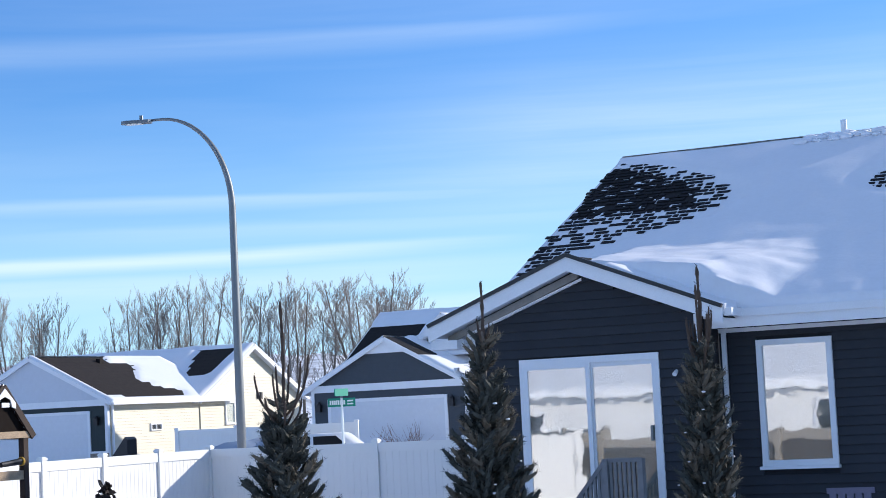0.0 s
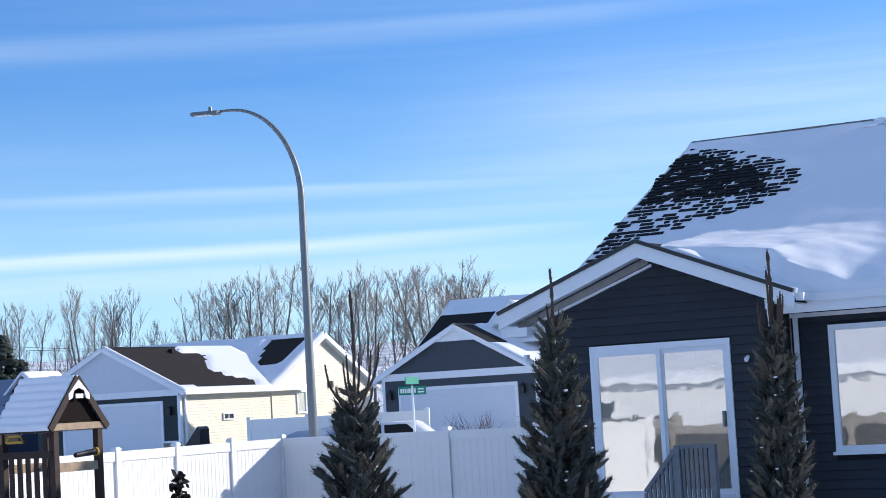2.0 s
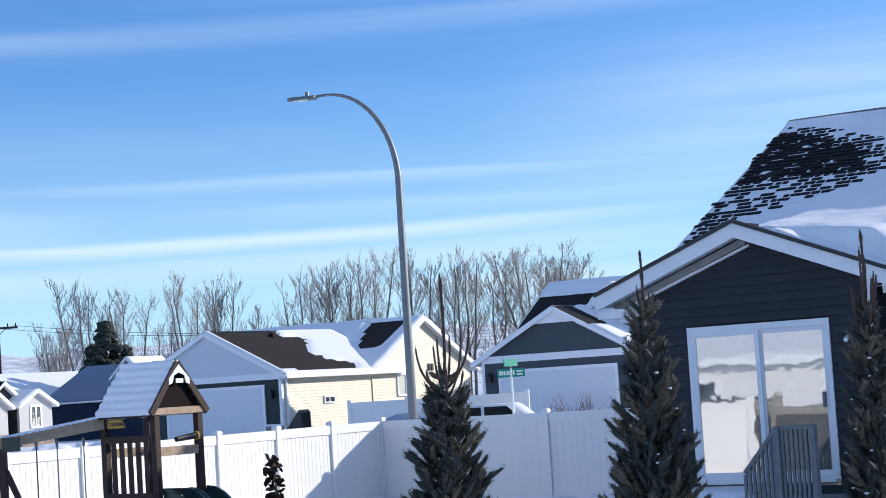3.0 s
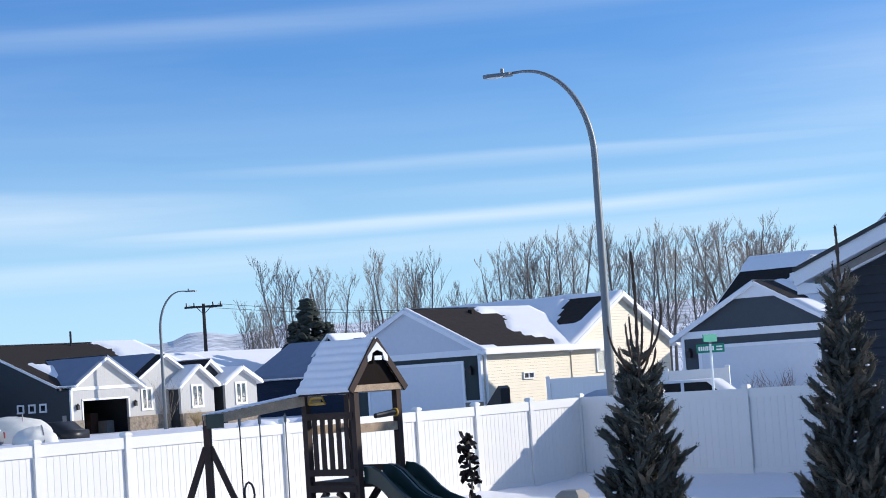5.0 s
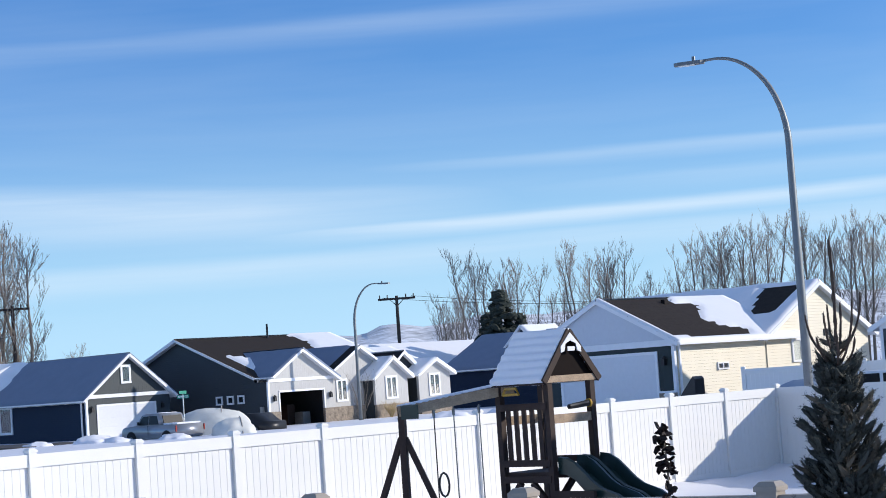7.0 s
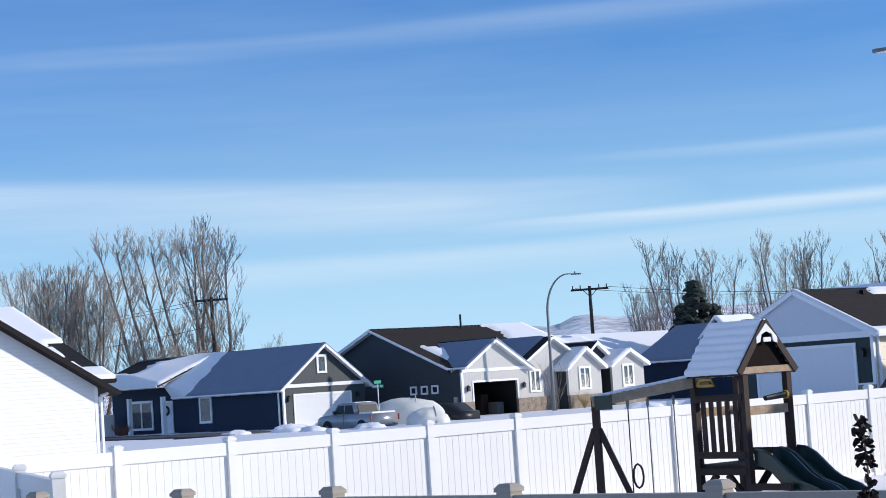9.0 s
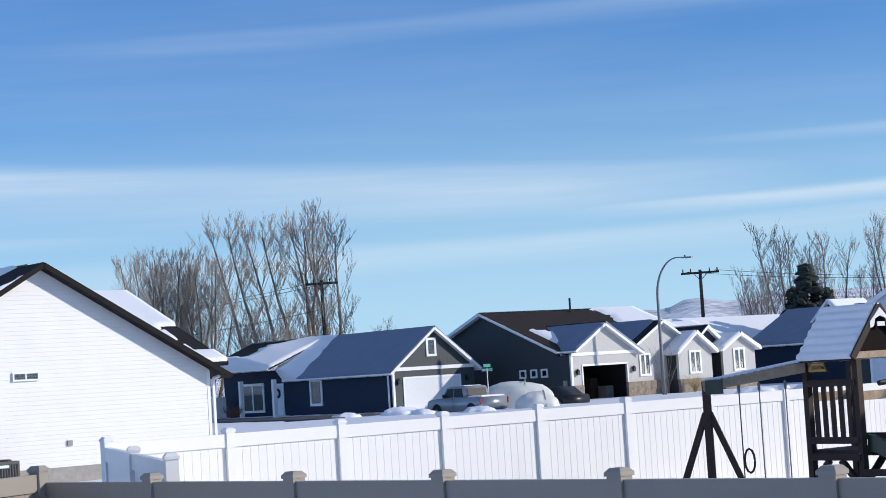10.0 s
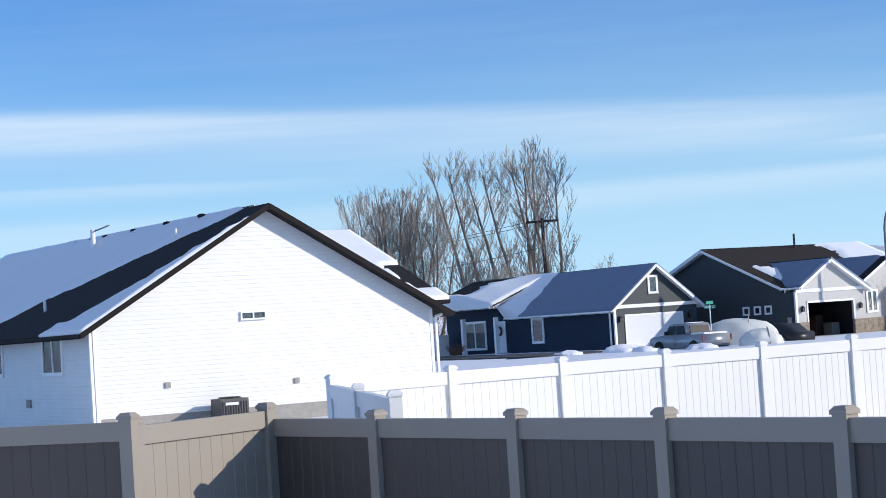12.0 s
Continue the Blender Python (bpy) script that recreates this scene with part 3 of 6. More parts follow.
def main_cover(a, w):
    """Bare near the gable end and in one patch; drifted full in the valley beside the bump-out."""
    u, v = a - 0.92, 0.18 + 5.92 * w
    k = bare_depth(u, w)
    thin = -1 if w > 0.6 and k > 0.6 and fbm(u, w * 9, 3.0) > -0.2 else 0.003
    h = min((0.09 + 0.025 * fbm(u, w * 5, 0.7, 11)) * (1 - 0.5 * max(0, w - 0.75) / 0.25), 0.004 + max(0, -k) * 0.35) if k < 0 else thin
    if w < 0.06:
        h += 0.03 * fbm(u, 0, 2.2, 3)
    far = 3.5 + 0.5 * v + 0.12 * fbm(u, v, 1.4, 4)
    fall = min(max((far - u) / 1.15, 0), 1)
    drift = 0.33 * (2.4 - v + 0.12 * fbm(u, v, 1.1, 3)) * (1.25 - 0.16 * u) * fall + 0.012 * fbm(u, v, 5.0, 9) + 0.011 * fbm(u * 0.6, v * 2.2, 3.0, 13)
    if u < 0.75:
        return h
    return max(h, min(drift, 0.25 + max(0, v - 0.18) * 3.0 if u < BC + BH else 0.46))


gable_roof(dark_house, "u", -0.5, 15.6, RV, RV - WV, EZ, RZ, over=0.42, end=0.32, snow=(main_cover, lambda a, w: 0.08), step=0.075)
gable_roof(dark_house, "v", 0.0, 2.3, BC, BH, BE, BR, over=0.42, end=0.3, rakes=(1, 0), step=0.1,
           snow=(lambda a, w: -1 if w > 0.2 else 0.02 + 0.04 * fbm(a, w * 3, 1.5), lambda a, w: 0.08 + 0.05 * fbm(a * 1.3, w * 3, 1.1, 6) - (0.3 if w > 0.74 + 0.1 * fbm(a * 3, 1, 1.0) + 0.16 * max(0, a - 0.3) and a < 1.5 else 0) - 0.12 * max(0, 0.45 - a)))
for sg in (-1, 1):
    e = Vector((BC + sg * (BH + 0.42), -0.3, BR - BS * (BH + 0.42)))
    part("rake_fascia", prism(bmesh.new(), [(e.x, e.z - 0.02), (BC, BR - 0.02), (BC, BR - 0.21), (e.x, e.z - 0.21)], "u", -0.375, 0.035), M_trim, dark_house, "wide white fascia board")
    part("drip_edge", beam(bmesh.new(), e + Vector((0, -0.075, 0.005)), Vector((BC, -0.375, BR + 0.005)), 0.06, 0.05), M_black, dark_house)
part("soffit_board", prism(bmesh.new(), [(BC - BH - 0.3, BE - 0.30), (BC, BR - 0.19), (BC, BR - 0.29), (BC - BH - 0.3, BE - 0.40)], "u", -0.03, 0.05), M_concrete, dark_house, "grey soffit board under the rake")
part("frieze_board", prism(bmesh.new(), [(BC - BH - 0.02, BE - 0.29), (BC + 0.05, BR - 0.29), (BC + 0.05, BR - 0.325), (BC - BH - 0.02, BE - 0.325)], "u", -0.036, 0.05), M_trim, dark_house)
# boxed eave return and its gutter elbow
part("eave_return", box(bmesh.new(), BC - BH - 0.42, BC - BH - 0.02, -0.31, 0.3, BE - 0.48, BE - 0.36), M_trim, dark_house)
bm = bmesh.new()
tube(bm, [(BC - BH - 0.36, 0.3, 3.0), (BC - BH - 0.36, 0.3, 2.93), (BC - BH - 0.25, 0.3, 2.86), (BC - BH - 0.06, 0.2, 2.8), (BC - BH - 0.05, 0.05, 2.7), (BC - BH - 0.05, 0.02, 0.2)], [0.045] * 6, 8)
part("downspout", bm, M_trim, dark_house, "white bent downspout")
part("wall_light", tube(bmesh.new(), [(2.24, -0.09, 2.74), (2.24, -0.01, 2.78)], [0.032, 0.025], 10), M_trim, dark_house)

# rows of shingle tabs where the slope is bare
sl = math.atan2(RZ - EZ, RV - WV)
tabs = [part("shingle", box(bmesh.new(), 0, w_, 0, 0.085, 0, 0.016), M_tab, dark_house) for w_ in (0.08, 0.12, 0.16, 0.21)]
for k, o in enumerate(tabs):
    o.matrix_basis = pose(-0.8, 2.0 + 0.3 * k, EZ + (1.4 + 0.3 * k) * 0.483 + 0.006, math.degrees(sl), 0, 0)
rnd = random.Random(4)
rest = bmesh.new()
places = []
for j in range(2, 46):
    w = j * 0.143
    u = -0.9 + rnd.uniform(0, 0.2)
    while u < 5.2:
        k = rnd.randrange(4)
        inside = bare_depth(u + 0.12, w / 6.65)
        keep = 0.93 if w / 6.65 > 0.6 and inside > 0.2 else 0.78 if inside > 0.2 else 0.66
        if inside > -0.14 and rnd.random() < keep * (1 if inside > 0 else 0.5):
            places.append((u, w, k, rnd.uniform(-2.0, 0.5), rnd.uniform(-0.7, 0.7)))
        u += (0.08, 0.12, 0.16, 0.21)[k] + rnd.choice((0.012, 0.03, 0.06))
for n_, (u, w, k, tilt, turn) in enumerate(places):
    m = pose(u, WV - 0.42 + w * math.cos(sl), RZ - 0.483 * (RV - WV + 0.42 - w * math.cos(sl)) + 0.006, math.degrees(sl) + tilt, 0, turn)
    if n_ < 290:
        share("shingle", tabs[k], m, dark_house)
    else:
        bm = box(bmesh.new(), 0, (0.08, 0.12, 0.16, 0.21)[k], 0, 0.085, 0, 0.016)
        bm.transform(m)
        me = bpy.data.meshes.new("t")
        bm.to_mesh(me)
        rest.from_mesh(me)
        bpy.data.meshes.remove(me)
        bm.free()
tagged(part("shingle_course", rest, M_tab, dark_house), kind="stuff")

# patio door, window
door = tagged(part("patio_door", box(bmesh.new(), 0.0, 2.0, -0.02, 0.06, 2.955, 3.04), M_trim, dark_house), "white framed sliding patio door")
for x0, x1, z0, z1, y0 in ((0.0, 0.055, 0.98, 2.955, -0.02), (1.945, 2.0, 0.98, 2.955, -0.02), (0.055, 1.945, 0.95, 1.03, -0.03)):
    part("door_frame", box(bmesh.new(), x0, x1, y0, 0.06, z0, z1), M_trim, door)
for x0, x1, y in ((0.055, 1.02, 0.0), (0.99, 1.945, 0.035)):
    bm = bmesh.new()
    s = 0.06
    box(bm, x0, x1, y - 0.015, y + 0.015, 2.955 - s, 2.955)
    box(bm, x0, x1, y - 0.015, y + 0.015, 1.03, 1.03 + s * 1.2)
    box(bm, x0, x0 + s, y - 0.015, y + 0.015, 1.03 + s * 1.2, 2.955 - s)
    box(bm, x1 - s, x1, y - 0.015, y + 0.015, 1.03 + s * 1.2, 2.955 - s)
    part("sash", bm, M_trim, door)
    part("pane", box(bmesh.new(), x0 + 0.06, x1 - 0.06, y - 0.004, y + 0.004, 1.1, 2.9), M_slider_pane, door, "glass pane mirroring the yard").visible_shadow = False
part("curtain", box(bmesh.new(), 0.02, 1.98, 0.065, 0.075, 0.98, 3.0), M_blind, door, "pale drawn curtain")
part("handle", box(bmesh.new(), 1.84, 1.87, -0.02, 0.02, 1.9, 2.1), M_metal, door)
w = window(dark_house, "u", WV + 0.02, -1, 3.13, 4.13, 1.5, 3.13, back=M_blind, pane=M_pane, frame_w=0.075, label="tall white framed window with drawn blind")
part("sill", box(bmesh.new(), 3.11, 4.15, WV - 0.11, WV + 0.0, 1.46, 1.5), M_trim, w)
# vent pipe on the ridge, rimed with frost
bm = bmesh.new()
tube(bm, [(3.0, RV - 0.12, RZ - 0.2), (3.0, RV - 0.12, RZ + 0.24)], [0.05, 0.05], 10)
part("vent_pipe", bm, M_trim, dark_house, "white vent pipe rimed with frost")
bm = bmesh.new()
rnd = random.Random(8)
for k in range(46):
    x = 2.3 + 1.5 * rnd.random()
    y = RV - 0.1 - 0.25 * rnd.random()
    bmesh.ops.create_icosphere(bm, subdivisions=1, radius=rnd.uniform(0.03, 0.08), matrix=pose(x, y, RZ - (RV - y) * 0.48 + 0.09, 0, 0, 0) @ Matrix.Diagonal((1.9, 1, 0.7, 1)))
part("ridge_frost", bm, M_roofsnow, dark_house, "lumps of crusted snow on the ridge", True)

# landing, steps and railing at the patio door
steps = thing("stair_landing", G(S), "grey weathered wooden landing with snow on it", "stairs")
part("deck", box(bmesh.new(), -0.1, 2.2, -1.15, -0.04, 0.72, 0.8), M_greywood, steps)
bm = bmesh.new()
box(bm, -0.1, 1.3, -1.15, -0.06, 0.8, 0.93)
bmesh.ops.bevel(bm, geom=bm.edges[:], offset=0.05, segments=2)
part("snow_cap", bm, M_snow, steps, "soft snow on the landing", True)
for x in (-0.08, 2.12):
    for y in (-1.12, -0.15):
        part("leg", box(bmesh.new(), x, x + 0.09, y, y + 0.09, -0.2, 0.72), M_greywood, steps)
rail = thing("stair_railing", G(S), "grey weathered wooden railing with thin balusters", "railing")
for a, b in zip(((1.66, -1.12, 1.70), (1.66, -1.12, 1.70)), ((2.12, -1.12, 1.70), (1.2, -1.12, 1.16))):
    part("handrail", beam(bmesh.new(), a, b, 0.1, 0.05), M_greywood, rail)
bal = part("baluster", box(bmesh.new(), -0.018, 0.018, -0.02, 0.02, 0.75, 1.68), M_greywood, rail)
bal.matrix_basis = pose(2.1, -1.14, 0)
for k in range(1, 9):
    share("baluster", bal, pose(2.1 - 0.062 * k, -1.14, 0), rail)
for k in range(1, 8):
    share("baluster", bal, pose(1.62 - 0.06 * k, -1.14, -0.08 * k + 0.02), rail)
part("post", box(bmesh.new(), 1.63, 1.7, -1.2, -1.1, 0.2, 1.72), M_greywood, rail)
part("post", box(bmesh.new(), 2.1, 2.17, -1.2, -1.1, -0.1, 1.72), M_greywood, rail)

# patio chair under the window
q = thing("patio_chair", G(S, 4.6, -0.9), "mauve slatted plastic patio chair in snow", "chair")
for k in range(5):
    part("back_slat", box(bmesh.new(), -0.25 + 0.105 * k, -0.165 + 0.105 * k, 0.2, 0.225, 0.55, 1.2), M_purple, q)
part("back_rail", box(bmesh.new(), -0.28, 0.3, 0.195, 0.23, 1.2, 1.27), M_purple, q)
part("seat", box(bmesh.new(), -0.28, 0.3, -0.3, 0.22, 0.5, 0.55), M_purple, q)
for x in (-0.28, 0.24):
    for y in (-0.3, 0.17):
        part("leg", box(bmesh.new(), x, x + 0.06, y, y + 0.05, -0.1, 0.5), M_purple, q)

# ---- the house across the yards that the panes mirror ----
mirror_house = thing("house", G(S, -12, -31), "white sided single storey house with snowy roof", "house")
solid_wall(mirror_house, "u", -0.15, 0.15, [(-13, -0.3), (-13, 2.75), (13, 2.75), (13, -0.3)], M_whitelap)
solid_wall(mirror_house, "v", -13, 0.15, [(-9, -0.3), (-9, 2.75), (-4.6, 4.6), (-0.15, 2.75), (-0.15, -0.3)], M_whitelap)
solid_wall(mirror_house, "v", 12.85, 0.15, [(-9, -0.3), (-9, 2.75), (-4.6, 4.6), (-0.15, 2.75), (-0.15, -0.3)], M_whitelap)
solid_wall(mirror_house, "u", -9.15, 0.15, [(-13, -0.3), (-13, 2.75), (13, 2.75), (13, -0.3)], M_whitelap)
gable_roof(mirror_house, "u", -13, 13, -4.6, 4.5, 2.85, 4.75, over=0.4, snow=(lambda a, w: 0.08, lambda a, w: 0.1 + 0.03 * fbm(a, w * 5, 0.7, 3)), step=0.4)
for a0 in (-9.0, -3.4, 1.8, 6.4):
    window(mirror_house, "u", 0.0, 1, a0, a0 + 1.5, 1.0, 2.2, bars=(0.5,))

# ---- the white house ----
wh = thing("house", G((-37.24, 38.83)), "white sided house with dark brown fascia", "house")
WR, WE, WC = 6.40, 3.2, 5.45
solid_wall(wh, "v", -0.15, 0.15, [(0, 0.45), (0, WE - 0.15), (WC, WR - 0.15), (2 * WC, WE - 0.15), (2 * WC, 0.45)], M_whitelap)
solid_wall(wh, "v", -0.12, 0.1, [(0, -0.3), (0, 0.45), (2 * WC, 0.45), (2 * WC, -0.3)], M_concrete, "foundation")
solid_wall(wh, "u", 0.0, 0.15, [(-26, -0.3), (-26, WE), (-0.15, WE), (-0.15, -0.3)], M_whitelap)
solid_wall(wh, "u", 2 * WC - 0.15, 0.15, [(-26, -0.3), (-26, WE), (-0.15, WE), (-0.15, -0.3)], M_whitelap)


def wh_cover(a, w):
    u = a - 26.3
    bare = min(u + 2.4 + 12 * (0.9 - w), 0.6 - 3.4 * (0.9 - w) - u) + 0.5 * fbm(u, w * 6, 0.5, 2) + 0.25 * fbm(u, w * 8, 2.0, 6)
    if w < 0.1:
        bare -= 1.2
    h = 0.075 + 0.02 * fbm(u, w * 6, 0.6, 2) + 0.014 * max(0, -u - 3) * max(0, w - 0.5)
    return min(h, -0.05 - 0.05 * bare) if bare > 0 else min(h, 0.01 - bare * 0.2)


gable_roof(wh, "u", -26, 0, WC, WC, WE, WR, over=0.5, end=0.42, trim=M_brown, snow=(wh_cover, lambda a, w: -1 if a > 25.7 else 0.05), step=0.2)
gable_roof(wh, "v", 5.6, 13.15, -10.6, 6.65, 3.52, 6.10, over=0.45, end=0.35, rakes=(0, 1), trim=M_brown,
           snow=(None, lambda a, w: 0.1 + 0.03 * fbm(a, w * 6, 0.5) - (0.25 if a > 7.2 + 0.3 * fbm(w * 9, 0, 0.7) and 0.12 < w < 0.5 else 0)), step=0.15)
window(wh, "u", 0.0, -1, -4.75, -2.75, 1.72, 2.98, bars=(0.5,), frame_w=0.1)
window(wh, "u", 0.0, -1, -11.2, -9.0, 1.72, 3.0, bars=(0.5,), frame_w=0.1)
window(wh, "v", 0.0, 1, 4.5, 5.32, 3.0, 3.26, bars=(0.5,), frame_w=0.05)
part("corner_trim", box(bmesh.new(), -0.1, 0.012, -0.012, 0.1, 0.2, WE - 0.2), M_trim, wh)
part("corner_trim", box(bmesh.new(), -0.1, 0.012, 2 * WC - 0.1, 2 * WC + 0.012, 0.2, WE - 0.2), M_trim, wh)
downspout(wh, -0.03, -0.08, 0.2, 2.9)
downspout(wh, 0.03, 2 * WC + 0.1, 0.2, 2.75)
part("gutter_elbow", tube(bmesh.new(), [(0.03, 2 * WC + 0.45, 2.95), (0.03, 2 * WC + 0.3, 2.82), (0.03, 2 * WC + 0.1, 2.76)], [0.05] * 3, 8), M_trim, wh)
for v, z in ((2.05, 1.2), (6.1, 1.05)):
    part("dryer_vent", box(bmesh.new(), 0.0, 0.05, v, v + 0.16, z, z + 0.16), M_concrete, wh)
part("meter_box", box(bmesh.new(), -6.6, -6.2, -0.06, 0.0, 0.75, 1.0), M_concrete, wh)
for u, v, h, r in ((-13.1, 4.6, 0.75, 0.09), (-4.0, 4.2, 0.35, 0.05), (-7.2, 0.9, 0.35, 0.05), (-9.9, 5.1, 0.1, 0.2)):
    z = WR - (WR - WE) / WC * abs(WC - v)
    part("roof_vent", tube(bmesh.new(), [(u, v, z - 0.1), (u, v, z + h)], [r, r], 10), M_trim, wh, "white roof vent pipe")
bm = bmesh.new()
z0 = WR + 0.1
beam(bm, (-13.8, 4.7, z0 - 0.15), (-13.0, 4.7, z0 + 0.15), 0.04, 0.04)
beam(bm, (-13.0, 4.7, z0 + 0.12), (-11.6, 4.7, z0 + 0.2), 0.05, 0.04)
part("aerial", bm, M_metal, wh, "bent metal aerial arm")
for k in range(5):
    bm = bmesh.new()
    bmesh.ops.create_icosphere(bm, subdivisions=2, radius=0.16, matrix=pose(-4.5 - 3.1 * k + 0.6 * math.sin(k * 3.1), WC - 0.15, WR + 0.03) @ Matrix.Diagonal((1.6, 0.8, 0.45, 1)))
    part("ridge_vent", bm, M_shingle, wh, "dark ridge vent showing through snow", True)

ac = thing("air_conditioner", G((-37.24, 38.83), 0.75, 3.7), "dark grey air conditioner unit beside white house", "appliance")
part("casing", box(bmesh.new(), -0.4, 0.4, -0.42, 0.42, -0.1, 0.78), mat("ac_grey", (0.09, 0.085, 0.08), 0.6), ac)
for k in range(10):
    part("grille_slat", box(bmesh.new(), 0.4, 0.415, -0.39 + 0.08 * k, -0.36 + 0.08 * k, 0.0, 0.7), M_black, ac)
part("fan_guard", tube(bmesh.new(), [(0, 0, 0.78), (0, 0, 0.83)], [0.36, 0.3], 16), M_black, ac)
part("label_plate", box(bmesh.new(), 0.416, 0.42, -0.3, 0.1, 0.6, 0.68), M_lettering, ac)
br = thing("bracket_frame", G((-37.24, 38.83), 0.7, 10.2), "bent metal gas meter pipes by white wall", "pipework")
part("pipe", tube(bmesh.new(), [(0, -0.9, 0.2), (0, -0.5, 0.55), (0, 0, 0.75), (0, 0.5, 0.75), (0, 0.5, 0.2)], [0.03] * 5, 6), M_metal, br)
part("pipe", tube(bmesh.new(), [(0, 0.15, 0.2), (0, 0.15, 0.75)], [0.03] * 2, 6), M_metal, br)
part("meter", box(bmesh.new(), -0.1, 0.1, 0.15, 0.5, 0.35, 0.6), M_metal, br)


# ---- the cream house ----
def garage_door(parent, axis, c, out, a0, a1, z0, z1, trim=0.12):
    put = (lambda a, k: (a, k)) if axis == "u" else (lambda a, k: (k, a))

    def slab(bm, p0, p1, q0, q1, k0, k1):
        x0, y0 = put(p0, c + out * k0)
        x1, y1 = put(p1, c + out * k1)
        return box(bm, min(x0, x1), max(x0, x1), min(y0, y1), max(y0, y1), q0, q1)
    d = part("garage_door", slab(bmesh.new(), a0 - trim, a1 + trim, z1, z1 + trim, 0, 0.05), M_trim, parent, "white sectional garage door")
    for p, q in ((a0 - trim, a0), (a1, a1 + trim)):
        part("door_casing", slab(bmesh.new(), p, q, z0, z1, 0, 0.05), M_trim, d)
    n = 4
    for k in range(n):
        h = (z1 - z0) / n
        part("door_panel", slab(bmesh.new(), a0, a1, z0 + k * h + 0.006, z0 + (k + 1) * h - 0.006, 0, 0.03), M_door, d)
    part("door_back", slab(bmesh.new(), a0, a1, z0, z1, 0.0, 0.015), M_door, d)


yh = thing("house", G((-13.4, 73.76)), "cream sided house with dark green garage front", "house")
solid_wall(yh, "u", 0.0, 0.15, [(-7.4, -0.3), (-7.4, 3.5), (0, 3.5), (0, -0.3)], M_greenboard)
solid_wall(yh, "u", -0.05, 0.15, [(-7.4, 3.4), (-3.7, 5.15), (0, 3.4)], M_paleboard, "gable_wall")
part("band_board", box(bmesh.new(), -7.4, 0.0, -0.09, -0.04, 3.2, 3.45), M_trim, yh)
solid_wall(yh, "v", -0.15, 0.15, [(0.15, -0.3), (0.15, 3.4), (6.2, 3.4), (6.2, -0.3)], M_cream)
solid_wall(yh, "v", -0.1, 0.15, [(6.2, -0.3), (6.2, 3.4), (10.1, 5.5), (14.0, 3.4), (14.0, -0.3)], M_cream)
garage_door(yh, "u", 0.0, -1, -5.9, -0.95, 0.7, 2.9)
lantern(yh, "u", 0.0, -1, -0.45, 2.6)
part("stone_base", box(bmesh.new(), -0.85, 0.03, -0.06, 0.0, -0.2, 1.35), M_stone, yh)
part("base_cap", box(bmesh.new(), -0.87, 0.05, -0.09, 0.0, 1.35, 1.43), M_trim, yh)
part("corner_trim", box(bmesh.new(), -0.12, 0.02, -0.02, 0.12, -0.2, 3.3), M_trim, yh)
downspout(yh, 0.07, 0.25, 0.3, 3.2)
gable_roof(yh, "v", 0.0, 8.5, -3.7, 3.7, 3.5, 5.28, over=0.35, end=0.16, thick=0.1, shingle=M_brownshingle, rakes=(1, 0),
           snow=(lambda a, w: 0.06, lambda a, w: 0.08 - (0.2 if 0.2 + 0.15 * fbm(a, w, 0.9) < a / 7 < 0.78 + 0.25 * fbm(w * 4, 1, 0.8) - 0.12 * w and w > 0.06 else 0) - (0.2 if w > 0.1 and a < 4.6 + 0.7 * fbm(w * 5, 2, 0.7) and a > 0.3 else 0)), step=0.22)


def yh_cover(a, w):
    u = a - 9.8
    h = 0.12 + 0.05 * fbm(u, w * 5, 0.6, 9)
    if u > -2.6 + 1.4 * (1 - w) and u < -0.35 and 0.42 + 0.06 * fbm(u, w, 1.5) < w < 0.97:
        h = -1
    return h


gable_roof(yh, "u", -9.6, 0.0, 10.1, 3.9, 3.5, 5.62, over=0.4, end=0.3, thick=0.1, shingle=M_brownshingle, snow=(yh_cover, lambda a, w: 0.08), step=0.22)
window(yh, "v", 0.0, 1, 2.75, 3.5, 2.12, 2.42, bars=(0.5,), frame_w=0.06)
window(yh, "v", 0.05, 1, 8.0, 8.75, 2.2, 3.2, frame_w=0.09, back=M_blind)
for v in (10.5, 10.75):
    part("gable_vent", box(bmesh.new(), 0.05, 0.1, v, v + 0.16, 3.25, 3.55), M_black, yh)
for v in (6.6, 7.4, 8.0):
    bm = bmesh.new()
    box(bm, -3.3 - 0.35 * (v - 6.6), -3.1 - 0.35 * (v - 6.6), v - 3, v - 2.75, 4.9, 5.2)
    part("roof_vent", bm, M_brown, yh)
# grey wing behind, between the two houses
wing = thing("house", G((-13.4, 73.76), 3.5, 14.5), "pale sided house with snowy roof behind", "house")
solid_wall(wing, "u", 0.0, 0.2, [(0, 0), (0, 3.3), (9, 3.3), (9, 0)], M_paleboard)
gable_roof(wing, "u", 0, 9, 3.5, 3.5, 3.3, 4.7, snow=(lambda a, w: 0.08, lambda a, w: 0.08))
window(wing, "u", 0.0, -1, 1.0, 2.0, 1.9, 3.0, bars=(0.5,))

